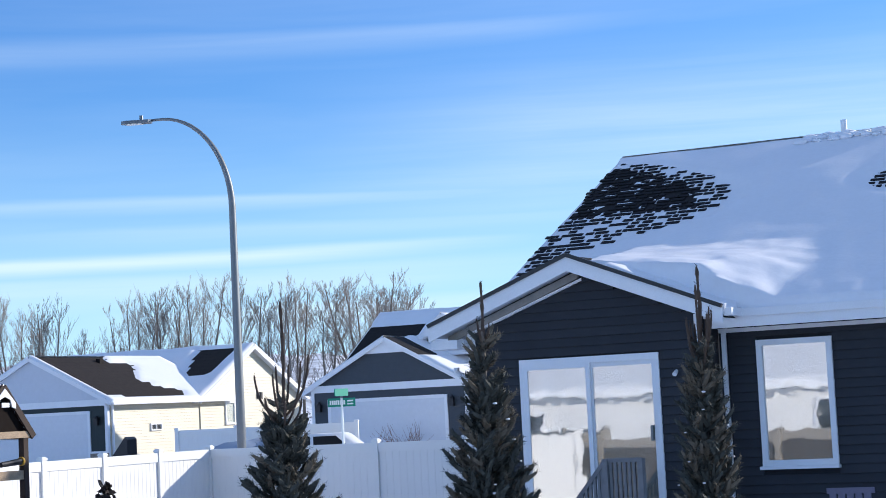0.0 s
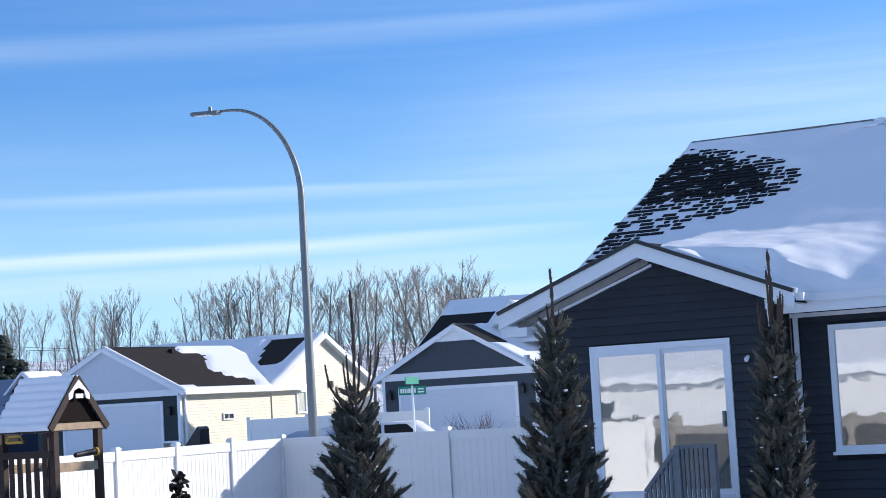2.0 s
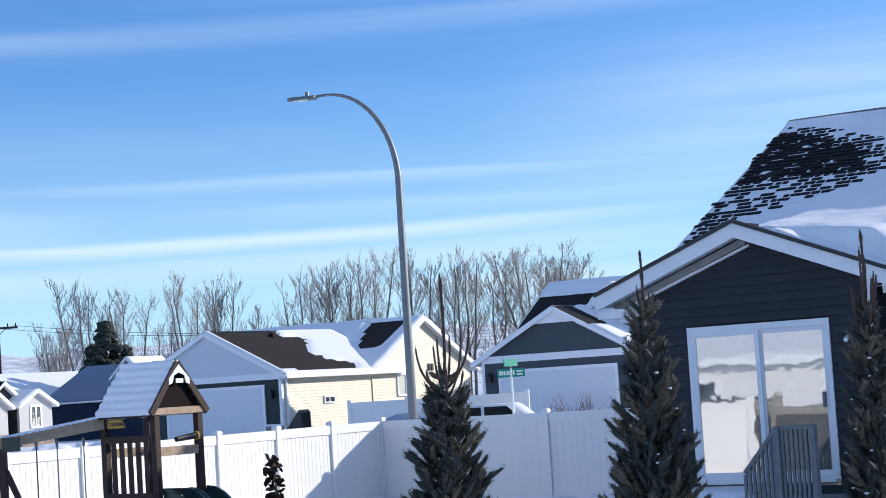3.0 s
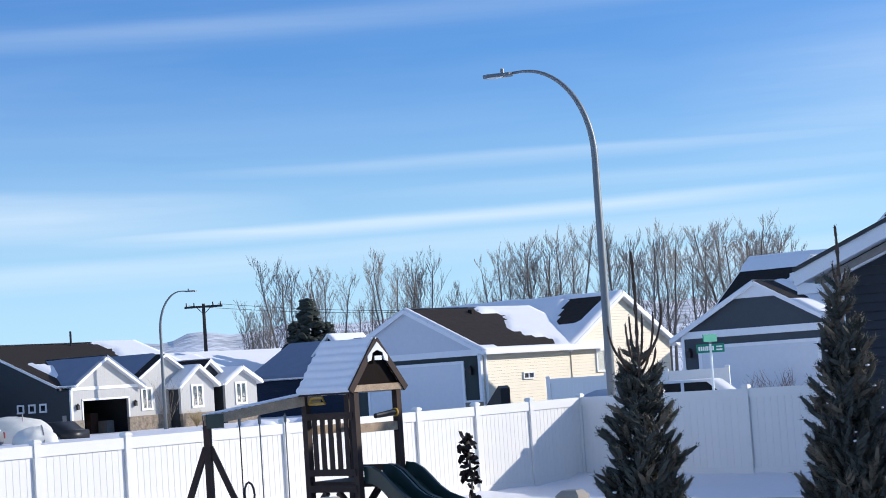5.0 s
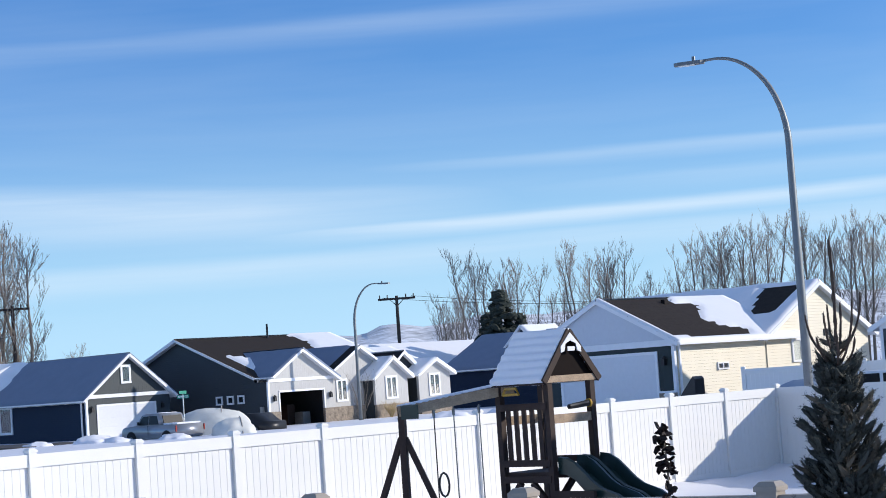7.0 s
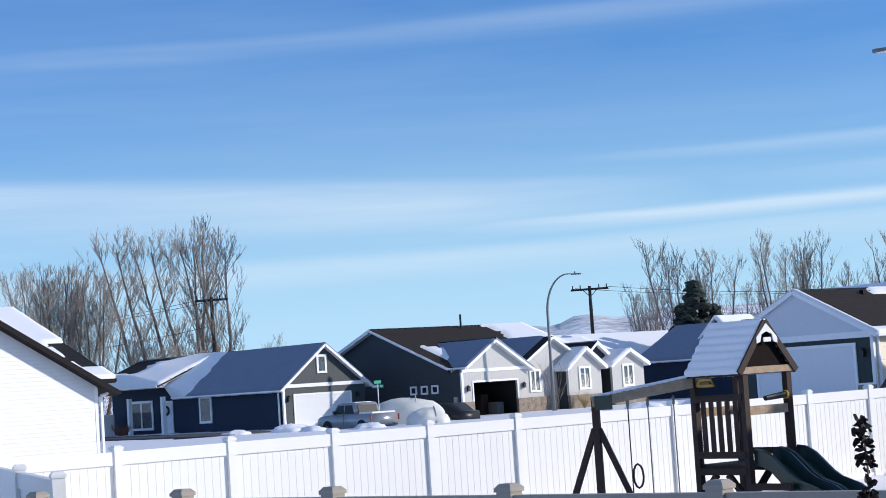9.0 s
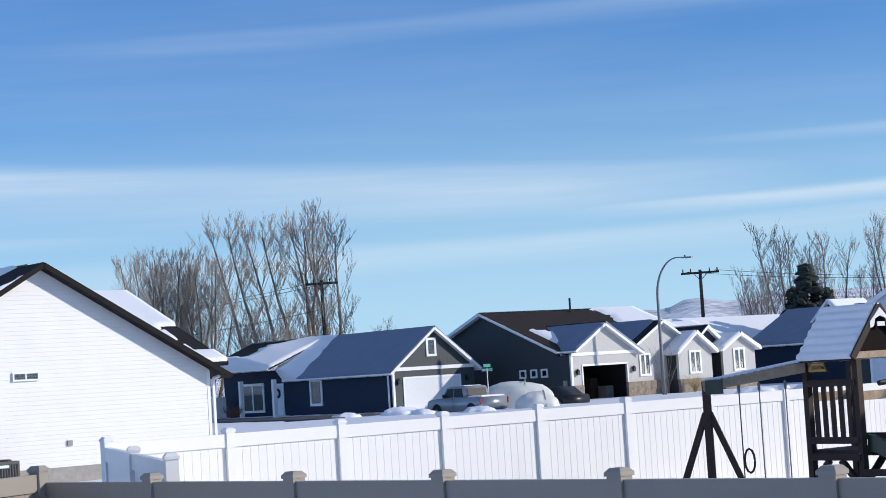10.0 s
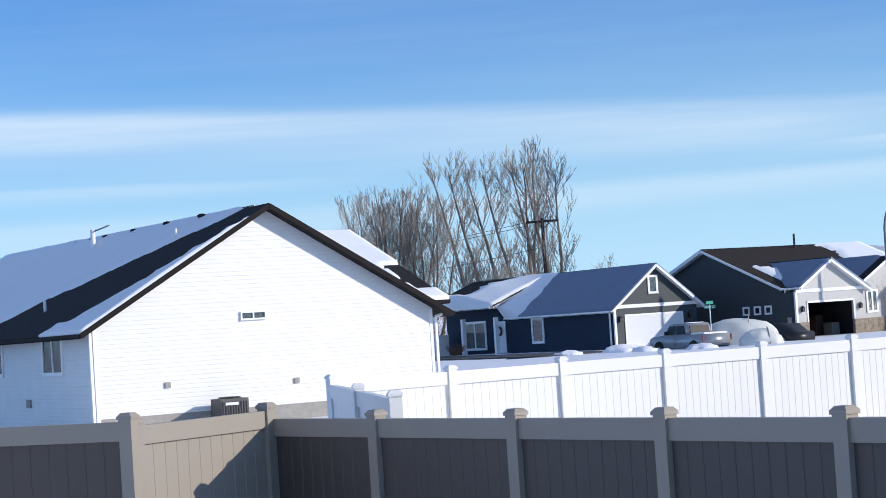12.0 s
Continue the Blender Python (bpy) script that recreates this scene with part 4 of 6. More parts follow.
# ---- the slate house ----
gh = thing("house", G((-5.1, 69.8)), "slate sided house with white garage door", "house")
solid_wall(gh, "u", 0.0, 0.15, [(0, -0.3), (0, 3.4), (3.24, 5.0), (6.48, 3.4), (6.48, -0.3)], M_slate)
solid_wall(gh, "v", 0.0, 0.15, [(0.15, -0.3), (0.15, 3.4), (10, 3.4), (10, -0.3)], M_slate)
solid_wall(gh, "v", 6.33, 0.15, [(0.15, -0.3), (0.15, 3.4), (10, 3.4), (10, -0.3)], M_slate)
part("band_board", box(bmesh.new(), 0.0, 6.48, -0.05, 0.0, 3.22, 3.48), M_trim, gh)
part("gable_peak", prism(bmesh.new(), [(2.35, 4.55), (3.24, 5.0), (4.13, 4.55)], "u", -0.05, 0.05), M_trim, gh)
garage_door(gh, "u", 0.0, -1, 0.82, 5.55, 0.7, 2.83)
for u in (0.37, 5.9):
    lantern(gh, "u", 0.0, -1, u, 2.68)
for u in (0.0, 6.36):
    part("corner_trim", box(bmesh.new(), u, u + 0.12, -0.03, 0.1, -0.2, 3.3), M_trim, gh)
downspout(gh, 6.6, -0.1, 0.3, 3.1)
gable_roof(gh, "v", 0.0, 7.0, 3.24, 3.24, 3.45, 5.14, over=0.35, end=0.14, thick=0.1, rakes=(1, 0),
           snow=(lambda a, w: 0.04, lambda a, w: 0.05 + 0.03 * fbm(a, w * 3, 0.8) - (0.3 if w > 0.62 and a < 1.5 else 0)))


def gh_cover(a, w):
    u = a - 1.6
    return 0.09 + 0.04 * fbm(u, w * 4, 0.8, 4) - (0.3 if u < 0.9 + 0.5 * fbm(w * 4, 0, 1.1) and 0.1 < w < 0.86 else 0)


gable_roof(gh, "u", -1.2, 10, 8.0, 4.6, 3.45, 6.42, over=0.35, end=0.25, thick=0.1, snow=(gh_cover, lambda a, w: 0.08))
solid_wall(gh, "v", -1.2, 0.15, [(3.4, 0), (3.4, 3.3), (8.0, 6.2), (12.6, 3.3), (12.6, 0)], M_slate)
solid_wall(gh, "u", 2.3, 0.1, [(3.3, 4.4), (4.5, 5.75), (5.7, 4.4)], M_trim, "dormer_wall")
gable_roof(gh, "v", 2.3, 8.0, 4.5, 1.35, 4.75, 5.95, over=0.25, end=0.3, rakes=(1, 0), snow=(lambda a, w: 0.05, lambda a, w: 0.03))
sh = thing("shrub", G((-5.1, 69.8), 4.3, -1.2, 0.4), "bare reddish shrub before the garage door", "shrub")

# ---- the navy house ----
bh = thing("house", G((-54.15, 101.45)), "navy house with slate garage gable and porch", "house")
solid_wall(bh, "v", -0.15, 0.15, [(0, -0.3), (0, 2.95), (3.1, 5.25), (6.2, 2.95), (6.2, -0.3)], M_slateboard)
solid_wall(bh, "u", 0.0, 0.15, [(-12.3, -0.3), (-12.3, 2.95), (-0.15, 2.95), (-0.15, -0.3)], M_navy)
solid_wall(bh, "u", 0.25, 0.15, [(-21.4, -0.3), (-21.4, 3.4), (-12.2, 3.4), (-12.2, -0.3)], M_navy)
part("band_board", box(bmesh.new(), 0.0, 0.05, 0.0, 6.2, 2.8, 3.02), M_trim, bh)
garage_door(bh, "v", 0.0, 1, 0.85, 5.0, 0.25, 2.3)
w = window(bh, "v", 0.0, 1, 2.6, 3.35, 3.6, 4.75, frame_w=0.14, label="small white framed gable window")
for v in (0.35, 5.55):
    lantern(bh, "v", 0.0, 1, v, 2.15)
part("corner_trim", box(bmesh.new(), -0.1, 0.03, -0.03, 0.12, -0.2, 2.8), M_trim, bh)
downspout(bh, -0.4, -0.08, 0.2, 2.8)
gable_roof(bh, "u", -12.4, 0.0, 3.1, 3.1, 3.0, 5.42, over=0.35, end=0.35, rakes=(0, 1), snow=(lambda a, w: 0.05 + 0.02 * fbm(a, w * 4, 0.4), lambda a, w: 0.08), snow_mat=M_frostshade)


def porch_cover(a, w):
    return 0.10 + 0.2 * min(max(0, 10.2 - a), 4.0) * min(1, 1.6 * (1 - w) + 0.1) + 0.05 * fbm(a, w * 5, 0.5, 3) - (1.6 if a < 6.6 + 1.1 * fbm(w * 4, 3, 0.9) and w > 0.12 else 0) - (0.3 if w > 0.93 and a < 8 else 0)


gable_roof(bh, "u", -22.0, -12.1, 3.1, 4.2, 3.74, 5.42, over=0.5, end=0.3, rakes=(1, 0), snow=(porch_cover, lambda a, w: 0.08))
snow_sheet(bh, Vector((-12.42, -0.37, 2.75)), Vector((1, 0, 0)), Vector((0, 3.45, 2.693)).normalized(), 2.2, 4.37,
           lambda a, w: (0.17 + 0.74 * (1 - w)) * (1 - (a / (1.95 + 0.25 * fbm(w * 6, 1, 0.8))) ** 2) - 0.03, 0.15)
window(bh, "u", 0.0, -1, -9.6, -8.1, 0.9, 2.65, frame_w=0.16, back=M_dimroom)
window(bh, "u", 0.25, -1, -19.0, -15.9, 0.6, 2.6, bars=(0.5,), frame_w=0.16)
ed = part("entry_door", box(bmesh.new(), -14.6, -13.3, 0.19, 0.25, 0.2, 2.5), M_trim, bh, "pale front door with a dark wreath")
part("door_leaf", box(bmesh.new(), -14.45, -13.45, 0.17, 0.19, 0.22, 2.38), M_door, ed)
bm = bmesh.new()
tube(bm, [(-13.95 + 0.26 * math.cos(k * 0.5236), 0.12, 1.85 + 0.26 * math.sin(k * 0.5236)) for k in range(13)], [0.08] * 13, 6, False)
part("wreath", bm, M_leaf, ed)
for u in (-17.1, -12.7):
    part("porch_post", box(bmesh.new(), u - 0.13, u + 0.13, -1.0, -0.74, -0.1, 2.8), M_trim, bh)
part("porch_floor", box(bmesh.new(), -19.6, -12.3, -1.1, 0.2, -0.1, 0.2), M_concrete, bh)
part("fence_panel", box(bmesh.new(), -20.9, -20.8, -2.5, 0.0, 0, 1.8), M_white, bh)

# ---- the charcoal house with the open garage ----
ch = thing("house", G((-44.3, 106.1)), "charcoal house with pale gables and open garage", "house")
CU, CH, CR, CE = -8.55, 7.3, 6.2, 3.55
solid_wall(ch, "u", 0.0, 0.2, [(CU - CH, -0.3), (CU - CH, CE - 0.1), (CU, CR - 0.15), (CU + CH, CE - 0.1), (CU + CH, 3.1), (-0.05, 3.1), (-0.05, -0.3)], M_charcoal)
gable_roof(ch, "v", 0.0, 12.5, CU, CH, CE, CR, over=0.4, end=0.35, shingle=M_brownshingle,
           snow=(lambda a, w: 0.07, lambda a, w: (0.12 if (0.08 < w < 0.5 + 0.1 * fbm(a, 0, 0.6) and 1.3 < a < 5) or a > 9.6 + fbm(w * 5, 0, 0.8) else -1)))
for k, (z0, z1) in enumerate(((3.3, 4.85),)):
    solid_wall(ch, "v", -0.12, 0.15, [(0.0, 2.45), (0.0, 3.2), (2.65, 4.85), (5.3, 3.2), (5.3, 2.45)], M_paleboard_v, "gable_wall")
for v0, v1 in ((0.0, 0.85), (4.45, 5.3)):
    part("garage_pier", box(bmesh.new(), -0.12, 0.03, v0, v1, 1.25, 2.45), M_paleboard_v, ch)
    part("stone_pier", box(bmesh.new(), -0.12, 0.1, v0, v1, -0.2, 1.25), M_stone, ch)
part("band_board", box(bmesh.new(), 0.03, 0.08, 0.0, 5.3, 3.05, 3.25), M_trim, ch)
for v in (0.78, 4.45):
    part("door_casing", box(bmesh.new(), 0.03, 0.07, v, v + 0.1, 0.2, 2.5), M_trim, ch)
part("door_casing", box(bmesh.new(), 0.03, 0.07, 0.78, 4.55, 2.4, 2.52), M_trim, ch)
part("garage_back", box(bmesh.new(), -6.0, -5.8, 0.2, 5.3, 0, 3.0), M_dimroom, ch)
part("garage_side", box(bmesh.new(), -6.0, -0.2, 5.2, 5.35, 0, 3.0), M_dimroom, ch)
part("garage_ceiling", box(bmesh.new(), -6.0, -0.2, 0.2, 5.2, 2.6, 2.7), M_dimroom, ch)
part("corner_trim", box(bmesh.new(), -0.1, 0.04, -0.04, 0.12, 1.25, 3.1), M_trim, ch)
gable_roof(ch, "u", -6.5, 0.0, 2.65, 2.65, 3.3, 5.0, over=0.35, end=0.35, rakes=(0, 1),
           snow=(lambda a, w: 0.06 + 0.03 * fbm(a, w * 3, 0.6), lambda a, w: 0.13), low=(-0.5, 0), snow_mat=M_frostshade)
for u in (-4.75, -3.65, -2.6):
    window(ch, "u", 0.0, -1, u - 0.33, u + 0.33, 1.85, 2.3 + 0.1, frame_w=0.11)
for v in (0.4, 4.95):
    lantern(ch, "v", 0.03, 1, v, 2.05)
part("meter_box", box(bmesh.new(), -0.75, -0.45, -0.1, 0.0, 0.8, 1.6), M_concrete, ch)
part("roof_pipe", tube(bmesh.new(), [(CU + 0.4, 7.0, 6.0), (CU + 0.4, 7.0, 7.0)], [0.07, 0.07], 8), M_black, ch)

# row of gabled fronts further along the street
row = thing("house", G((-44.3, 106.1)), "pale gabled house front with stone base", "house")
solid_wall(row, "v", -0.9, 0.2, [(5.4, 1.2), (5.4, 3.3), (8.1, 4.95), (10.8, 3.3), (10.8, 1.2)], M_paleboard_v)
part("stone_base", box(bmesh.new(), -0.8, -0.6, 5.4, 10.8, -0.2, 1.25), M_stone, row)
window(row, "v", -0.7, 1, 6.15, 7.1, 1.55, 3.0, bars=(0.5,), frame_w=0.14)
gable_roof(row, "u", -7.0, -0.7, 8.1, 2.7, 3.4, 5.05, over=0.3, end=0.35, rakes=(0, 1), snow=(lambda a, w: 0.1 - (0.3 if a > 5.6 else 0), lambda a, w: -1), snow_mat=M_frostshade)
for v0, v1, zr, zz in ((8.5, 11.4, 4.2, 0.4), (12.4, 15.3, 3.95, 0.4)):
    c = (v0 + v1) / 2
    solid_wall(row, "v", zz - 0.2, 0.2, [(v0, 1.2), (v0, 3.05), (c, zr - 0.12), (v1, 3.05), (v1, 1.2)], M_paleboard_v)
    part("stone_base", box(bmesh.new(), zz - 0.15, zz + 0.1, v0, v1, -0.2, 1.2), M_stone, row)
    part("side_wall", box(bmesh.new(), zz - 3.5, zz - 0.2, v0, v0 + 0.15, -0.2, 3.0), M_charcoal, row)
    window(row, "v", zz, 1, c - 0.55, c + 0.5, 1.5, 3.0, bars=(0.5,), frame_w=0.14)
    gable_roof(row, "u", zz - 6, zz, c, (v1 - v0) / 2, 3.12, zr, over=0.3, end=0.3, rakes=(0, 1), snow=(lambda a, w: 0.09, lambda a, w: 0.1))
solid_wall(row, "v", -1.0, 0.2, [(10.6, 0), (10.6, 3.3), (12.1, 4.45), (13.6, 3.3), (13.6, 0)], M_charcoal)
gable_roof(row, "u", -7, -0.8, 12.1, 1.5, 3.35, 4.55, over=0.3, end=0.3, rakes=(0, 1), snow=(lambda a, w: -1, lambda a, w: 0.1))
gable_roof(row, "v", 7.0, 15.8, -6.0, 4.5, 3.4, 4.95, over=0.4, end=0.3, snow=(lambda a, w: 0.08, lambda a, w: 0.1 + 0.04 * fbm(a, w * 5, 0.5)), step=0.4)
navy = thing("house", G((-44.3, 106.1)), "navy sided house with snowy roof", "house")
solid_wall(navy, "u", 24, 0.2, [(-8.6, 0), (-8.6, 3.2), (6, 3.2), (6, 0)], M_navy)
solid_wall(navy, "v", -8.6, 0.2, [(24.2, 0), (24.2, 3.2), (28.5, 5.3), (33, 3.2), (33, 0)], M_navy)
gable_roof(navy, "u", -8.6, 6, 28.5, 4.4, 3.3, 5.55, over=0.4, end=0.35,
           snow=(lambda a, w: 0.1 - (0.3 if 4.6 + 2.6 * w < a < 6.4 + 3.6 * w and w > 0.2 else 0), lambda a, w: 0.08), snow_mat=M_frostshade)
solid_wall(navy, "u", 26.5, 0.2, [(-4.8, 4.2), (-3.0, 5.85), (-1.2, 4.2)], M_navy, "gable_wall")
gable_roof(navy, "v", 26.5, 30, -3.0, 1.9, 4.3, 6.0, over=0.25, end=0.3, rakes=(1, 0), snow=(lambda a, w: 0.06, lambda a, w: 0.06))
low = thing("house", G((-44.3, 106.1), -16, 34), "low far house under a white roof", "house")
solid_wall(low, "v", -0.2, 0.2, [(-8, 0), (-8, 3.2), (14, 3.2), (14, 0)], M_charcoal)
gable_roof(low, "v", -8, 14, -5.5, 5.5, 3.2, 5.6, snow=(lambda a, w: 0.1, lambda a, w: 0.1))


# ---- street lamps ----
def street_lamp(base, height, arm, toward, group="street lamps"):
    """A galvanised pole that bends over into a curved arm with a flat lamp head."""
    s = thing("street_lamp", pose(*base, 0, 0, toward), "galvanised street lamp with curved arm, behind the fence", "street lamp", group)
    pts = [(0, 0, -0.3), (0, 0, height * 0.35), (0, 0, height - 2.35)]
    rad = [0.12, 0.105, 0.085]
    n = 14
    for k in range(1, n + 1):
        t = k / n * math.pi / 2
        pts.append((arm * 0.8 * (1 - math.cos(t)), 0, height - 2.35 + 2.3 * math.sin(t)))
        rad.append(0.085 - 0.05 * k / n)
    pts.append((arm * 0.98, 0, height - 0.06))
    rad.append(0.034)
    part("pole", tube(bmesh.new(), pts, rad, 10), M_metal, s, "", True)
    bm = bmesh.new()
    outline = [(arm * 0.93, 0.05), (arm * 0.96, 0.13), (arm + 0.5, 0.15), (arm + 0.62, 0.06), (arm + 0.62, -0.06), (arm + 0.5, -0.15), (arm * 0.96, -0.13), (arm * 0.93, -0.05)]
    lo = [bm.verts.new((x, y, height - 0.12)) for x, y in outline]
    hi = [bm.verts.new((x, y * 0.9, height - 0.04)) for x, y in outline]
    bm.faces.new(lo[::-1])
    bm.faces.new(hi)
    for i in range(8):
        bm.faces.new((lo[i], lo[(i + 1) % 8], hi[(i + 1) % 8], hi[i]))
    head = part("lamp_head", bm, M_metal, s, "flat grey lamp head")
    part("photocell", tube(bmesh.new(), [(arm + 0.12, 0, height - 0.04), (arm + 0.12, 0, height + 0.08)], [0.05, 0.045], 8), M_metal, head)
    part("lens", box(bmesh.new(), arm + 0.1, arm + 0.5, -0.1, 0.1, height - 0.135, height - 0.122), M_lettering, head)
    part("base_flange", box(bmesh.new(), -0.2, 0.2, -0.2, 0.2, -0.2, 0.06), M_metal, s)
    return s


street_lamp((-5.08, 45.72, 0), 9.93, 2.1, 172)
street_lamp((-39.55, 109.16, 0.1), 8.65, 1.71, 20)


# ---- street signs ----
def street_sign(base, height, yaw, label, s=1.0):
    g = thing("street_sign", pose(*base, 0, 0, yaw), label, "street sign", "street signs")
    # lettering white on the post: sunlight on galvanised steel put into its colour
    part("post", tube(bmesh.new(), [(0, 0, -0.3), (0, 0, height)], [0.03 * s, 0.03 * s], 8), M_lettering, g)
    blade = part("blade", box(bmesh.new(), -0.32 * s, 0.32 * s, -0.012, 0.012, height - 0.2 * s, height), M_sign, g, "green street name blade")
    x = -0.28 * s
    for w in (0.04, 0.04, 0.035, 0.02, 0.04, 0.02, 0.04, 0.04):
        part("letter_bar", box(bmesh.new(), x, x + w * s, -0.017, -0.012, height - 0.15 * s, height - 0.05 * s), M_lettering, blade)
        x += (w + 0.012) * s
    for k, zz in enumerate((0.05, 0.12)):
        part("letter_bar", box(bmesh.new(), 0.13 * s, 0.27 * s, -0.017, -0.012, height - (zz + 0.035) * s, height - zz * s), M_lettering, blade)
    part("bracket", box(bmesh.new(), -0.03 * s, 0.03 * s, -0.02, 0.02, height, height + 0.05 * s), M_metal, g)
    top = part("blade", box(bmesh.new(), -0.012, 0.012, -0.3 * s, 0.3 * s, height + 0.05 * s, height + 0.22 * s), M_sign, g, "green second blade turned to the sun")
    top.matrix_basis = pose(0, 0, 0, 0, 0, -35)
    for k in range(5):
        part("letter_bar", box(bmesh.new(), -0.017, -0.012, (-0.23 + 0.095 * k) * s, (-0.155 + 0.095 * k) * s, height + 0.09 * s, height + 0.18 * s), M_lettering, top)
    return g


street_sign((-2.52, 43.93, 0.0), 2.80, 8, "green street sign on a pale post behind the fence")
street_sign((-44.73, 95.0, 0.3), 2.35, 20, "green street sign beside the parked pickup", 1.0)


# ---- utility poles and their wires ----
def utility_pole(base, height, yaw, arm=1.6):
    p = thing("utility_pole", pose(*base, 0, 0, yaw), "dark wooden utility pole with a crossarm", "utility pole", "utility poles")
    part("shaft", tube(bmesh.new(), [(0, 0, 0), (0, 0, height)], [0.2, 0.13], 8), M_polewood, p)
    part("crossarm", box(bmesh.new(), -arm, arm, -0.1, 0.1, height - 0.35, height - 0.17), M_polewood, p)
    for x in (-arm + 0.15, -arm / 2, arm / 2, arm - 0.15):
        part("insulator", tube(bmesh.new(), [(x, 0, height - 0.17), (x, 0, height + 0.12)], [0.06, 0.05], 6), M_polewood, p)
    part("brace", beam(bmesh.new(), (-0.6, 0.1, height - 0.3), (0, 0.1, height - 0.9), 0.05, 0.05), M_polewood, p)
    part("brace", beam(bmesh.new(), (0.6, 0.1, height - 0.3), (0, 0.1, height - 0.9), 0.05, 0.05), M_polewood, p)
    return p


utility_pole((-51.05, 151.64, 0), 9.9, 10)
utility_pole((-75.2, 129.8, 0), 10.5, 20, 1.3)
utility_pole((-118, 118, 0), 8.6, 30, 1.2)


def wire(a, b, sag, r=0.022):
    a, b = Vector(a), Vector(b)
    pts = [a.lerp(b, k / 16) - Z * sag * 4 * (k / 16) * (1 - k / 16) for k in range(17)]
    tagged(part("overhead_wire", tube(bmesh.new(), pts, [r] * 17, 4), M_polewood), "thin sagging overhead power wire", "wire", "overhead wires")


for dx in (-1.3, 1.3):
    wire((-51.05 + dx, 151.64, 9.8), (-20 + dx, 160, 8.0), 0.7)
    wire((-75.2 + dx, 129.8, 10.3), (-118 + dx, 118, 8.4), 1.2)
wire((-75.2, 129.8, 8.2), (-100, 112, 6.0), 0.8)


# ---- bare trees ----
def twigs(bm, p, d, length, r, depth, rnd, spread, lift):
    """A branch that sweeps upwards, with finer ones along it."""
    n = 4
    pts, rad = [p], [r]
    q = p.copy()
    for k in range(n):
        d = (d + Vector((rnd.uniform(-1, 1), rnd.uniform(-1, 1), rnd.uniform(0.0, 1.2) * lift)) * 0.11).normalized()
        q = q + d * length / n
        pts.append(q.copy())
        rad.append(r * (1 - 0.7 * (k + 1) / n))
    tube(bm, pts, rad, 3 if depth < 3 else 5, False)
    if depth == 0:
        return
    for k in range({3: 8, 2: 6, 1: 6}.get(depth, 6)):
        t = rnd.uniform(0.2, 1.0)
        i = min(int(t * n), n - 1)
        s = pts[i].lerp(pts[i + 1], t * n - i)
        side = Vector((rnd.uniform(-1, 1), rnd.uniform(-1, 1), rnd.uniform(-0.1, 0.4))).normalized()
        e = (d * (1 - spread) + side * spread + Z * lift * 0.35).normalized()
        twigs(bm, s, e, length * rnd.uniform(0.3, 0.5), max(r * 0.5 * (1 - 0.5 * t), 0.008), depth - 1, rnd, spread, lift)


def bare_tree(seed, height, width, stems, label, material=None, lean=0.0, bushy=1.0):
    """Straight slender stems that carry upswept branches, longest at half height."""
    rnd = random.Random(seed)
    tr = thing("tree", pose(0, 0, -500), label, "tree", "bare trees")
    bm = bmesh.new()
    crown = bmesh.new()
    for s in range(stems):
        a = 2 * math.pi * s / stems + rnd.uniform(-0.4, 0.4)
        out = width * 0.5 * (0.35 + 0.65 * rnd.random()) if stems > 1 else 0
        h = height * rnd.uniform(0.84, 1.0)
        top = Vector((out * math.cos(a) + lean * h, out * math.sin(a), h * 0.9))
        base = Vector((0.3 * math.cos(a), 0.3 * math.sin(a), 0)) if stems > 1 else Vector((0, 0, 0))
        pts = [base.lerp(top, k / 8) + Vector((rnd.uniform(-1, 1), rnd.uniform(-1, 1), 0)) * 0.07 * (0 < k < 8) for k in range(9)]
        rad = [0.125 * (1 - 0.82 * k / 8) for k in range(9)]
        tube(bm, pts, rad, 6, False)
        for k in range(int(30 * bushy)):
            t = rnd.uniform(0.24, 1.0)
            i = min(int(t * 8), 7)
            p = pts[i].lerp(pts[i + 1], t * 8 - i)
            b = rnd.uniform(0, 2 * math.pi)
            d = Vector((math.cos(b) * 0.72 * bushy, math.sin(b) * 0.72 * bushy, 1.0)).normalized()
            swell = 0.35 + 0.65 * math.sin(math.pi * min(1, (t - 0.1) / 0.95))
            twigs(crown, p, d, h * rnd.uniform(0.13, 0.26) * swell, 0.026 * (1.1 - 0.6 * t), 2, rnd, 0.4, 0.65)
    part("trunk", bm, M_bark, tr)
    part("crown", crown, material or M_twig, tr, "leafless fine upswept twigs")
    return tr


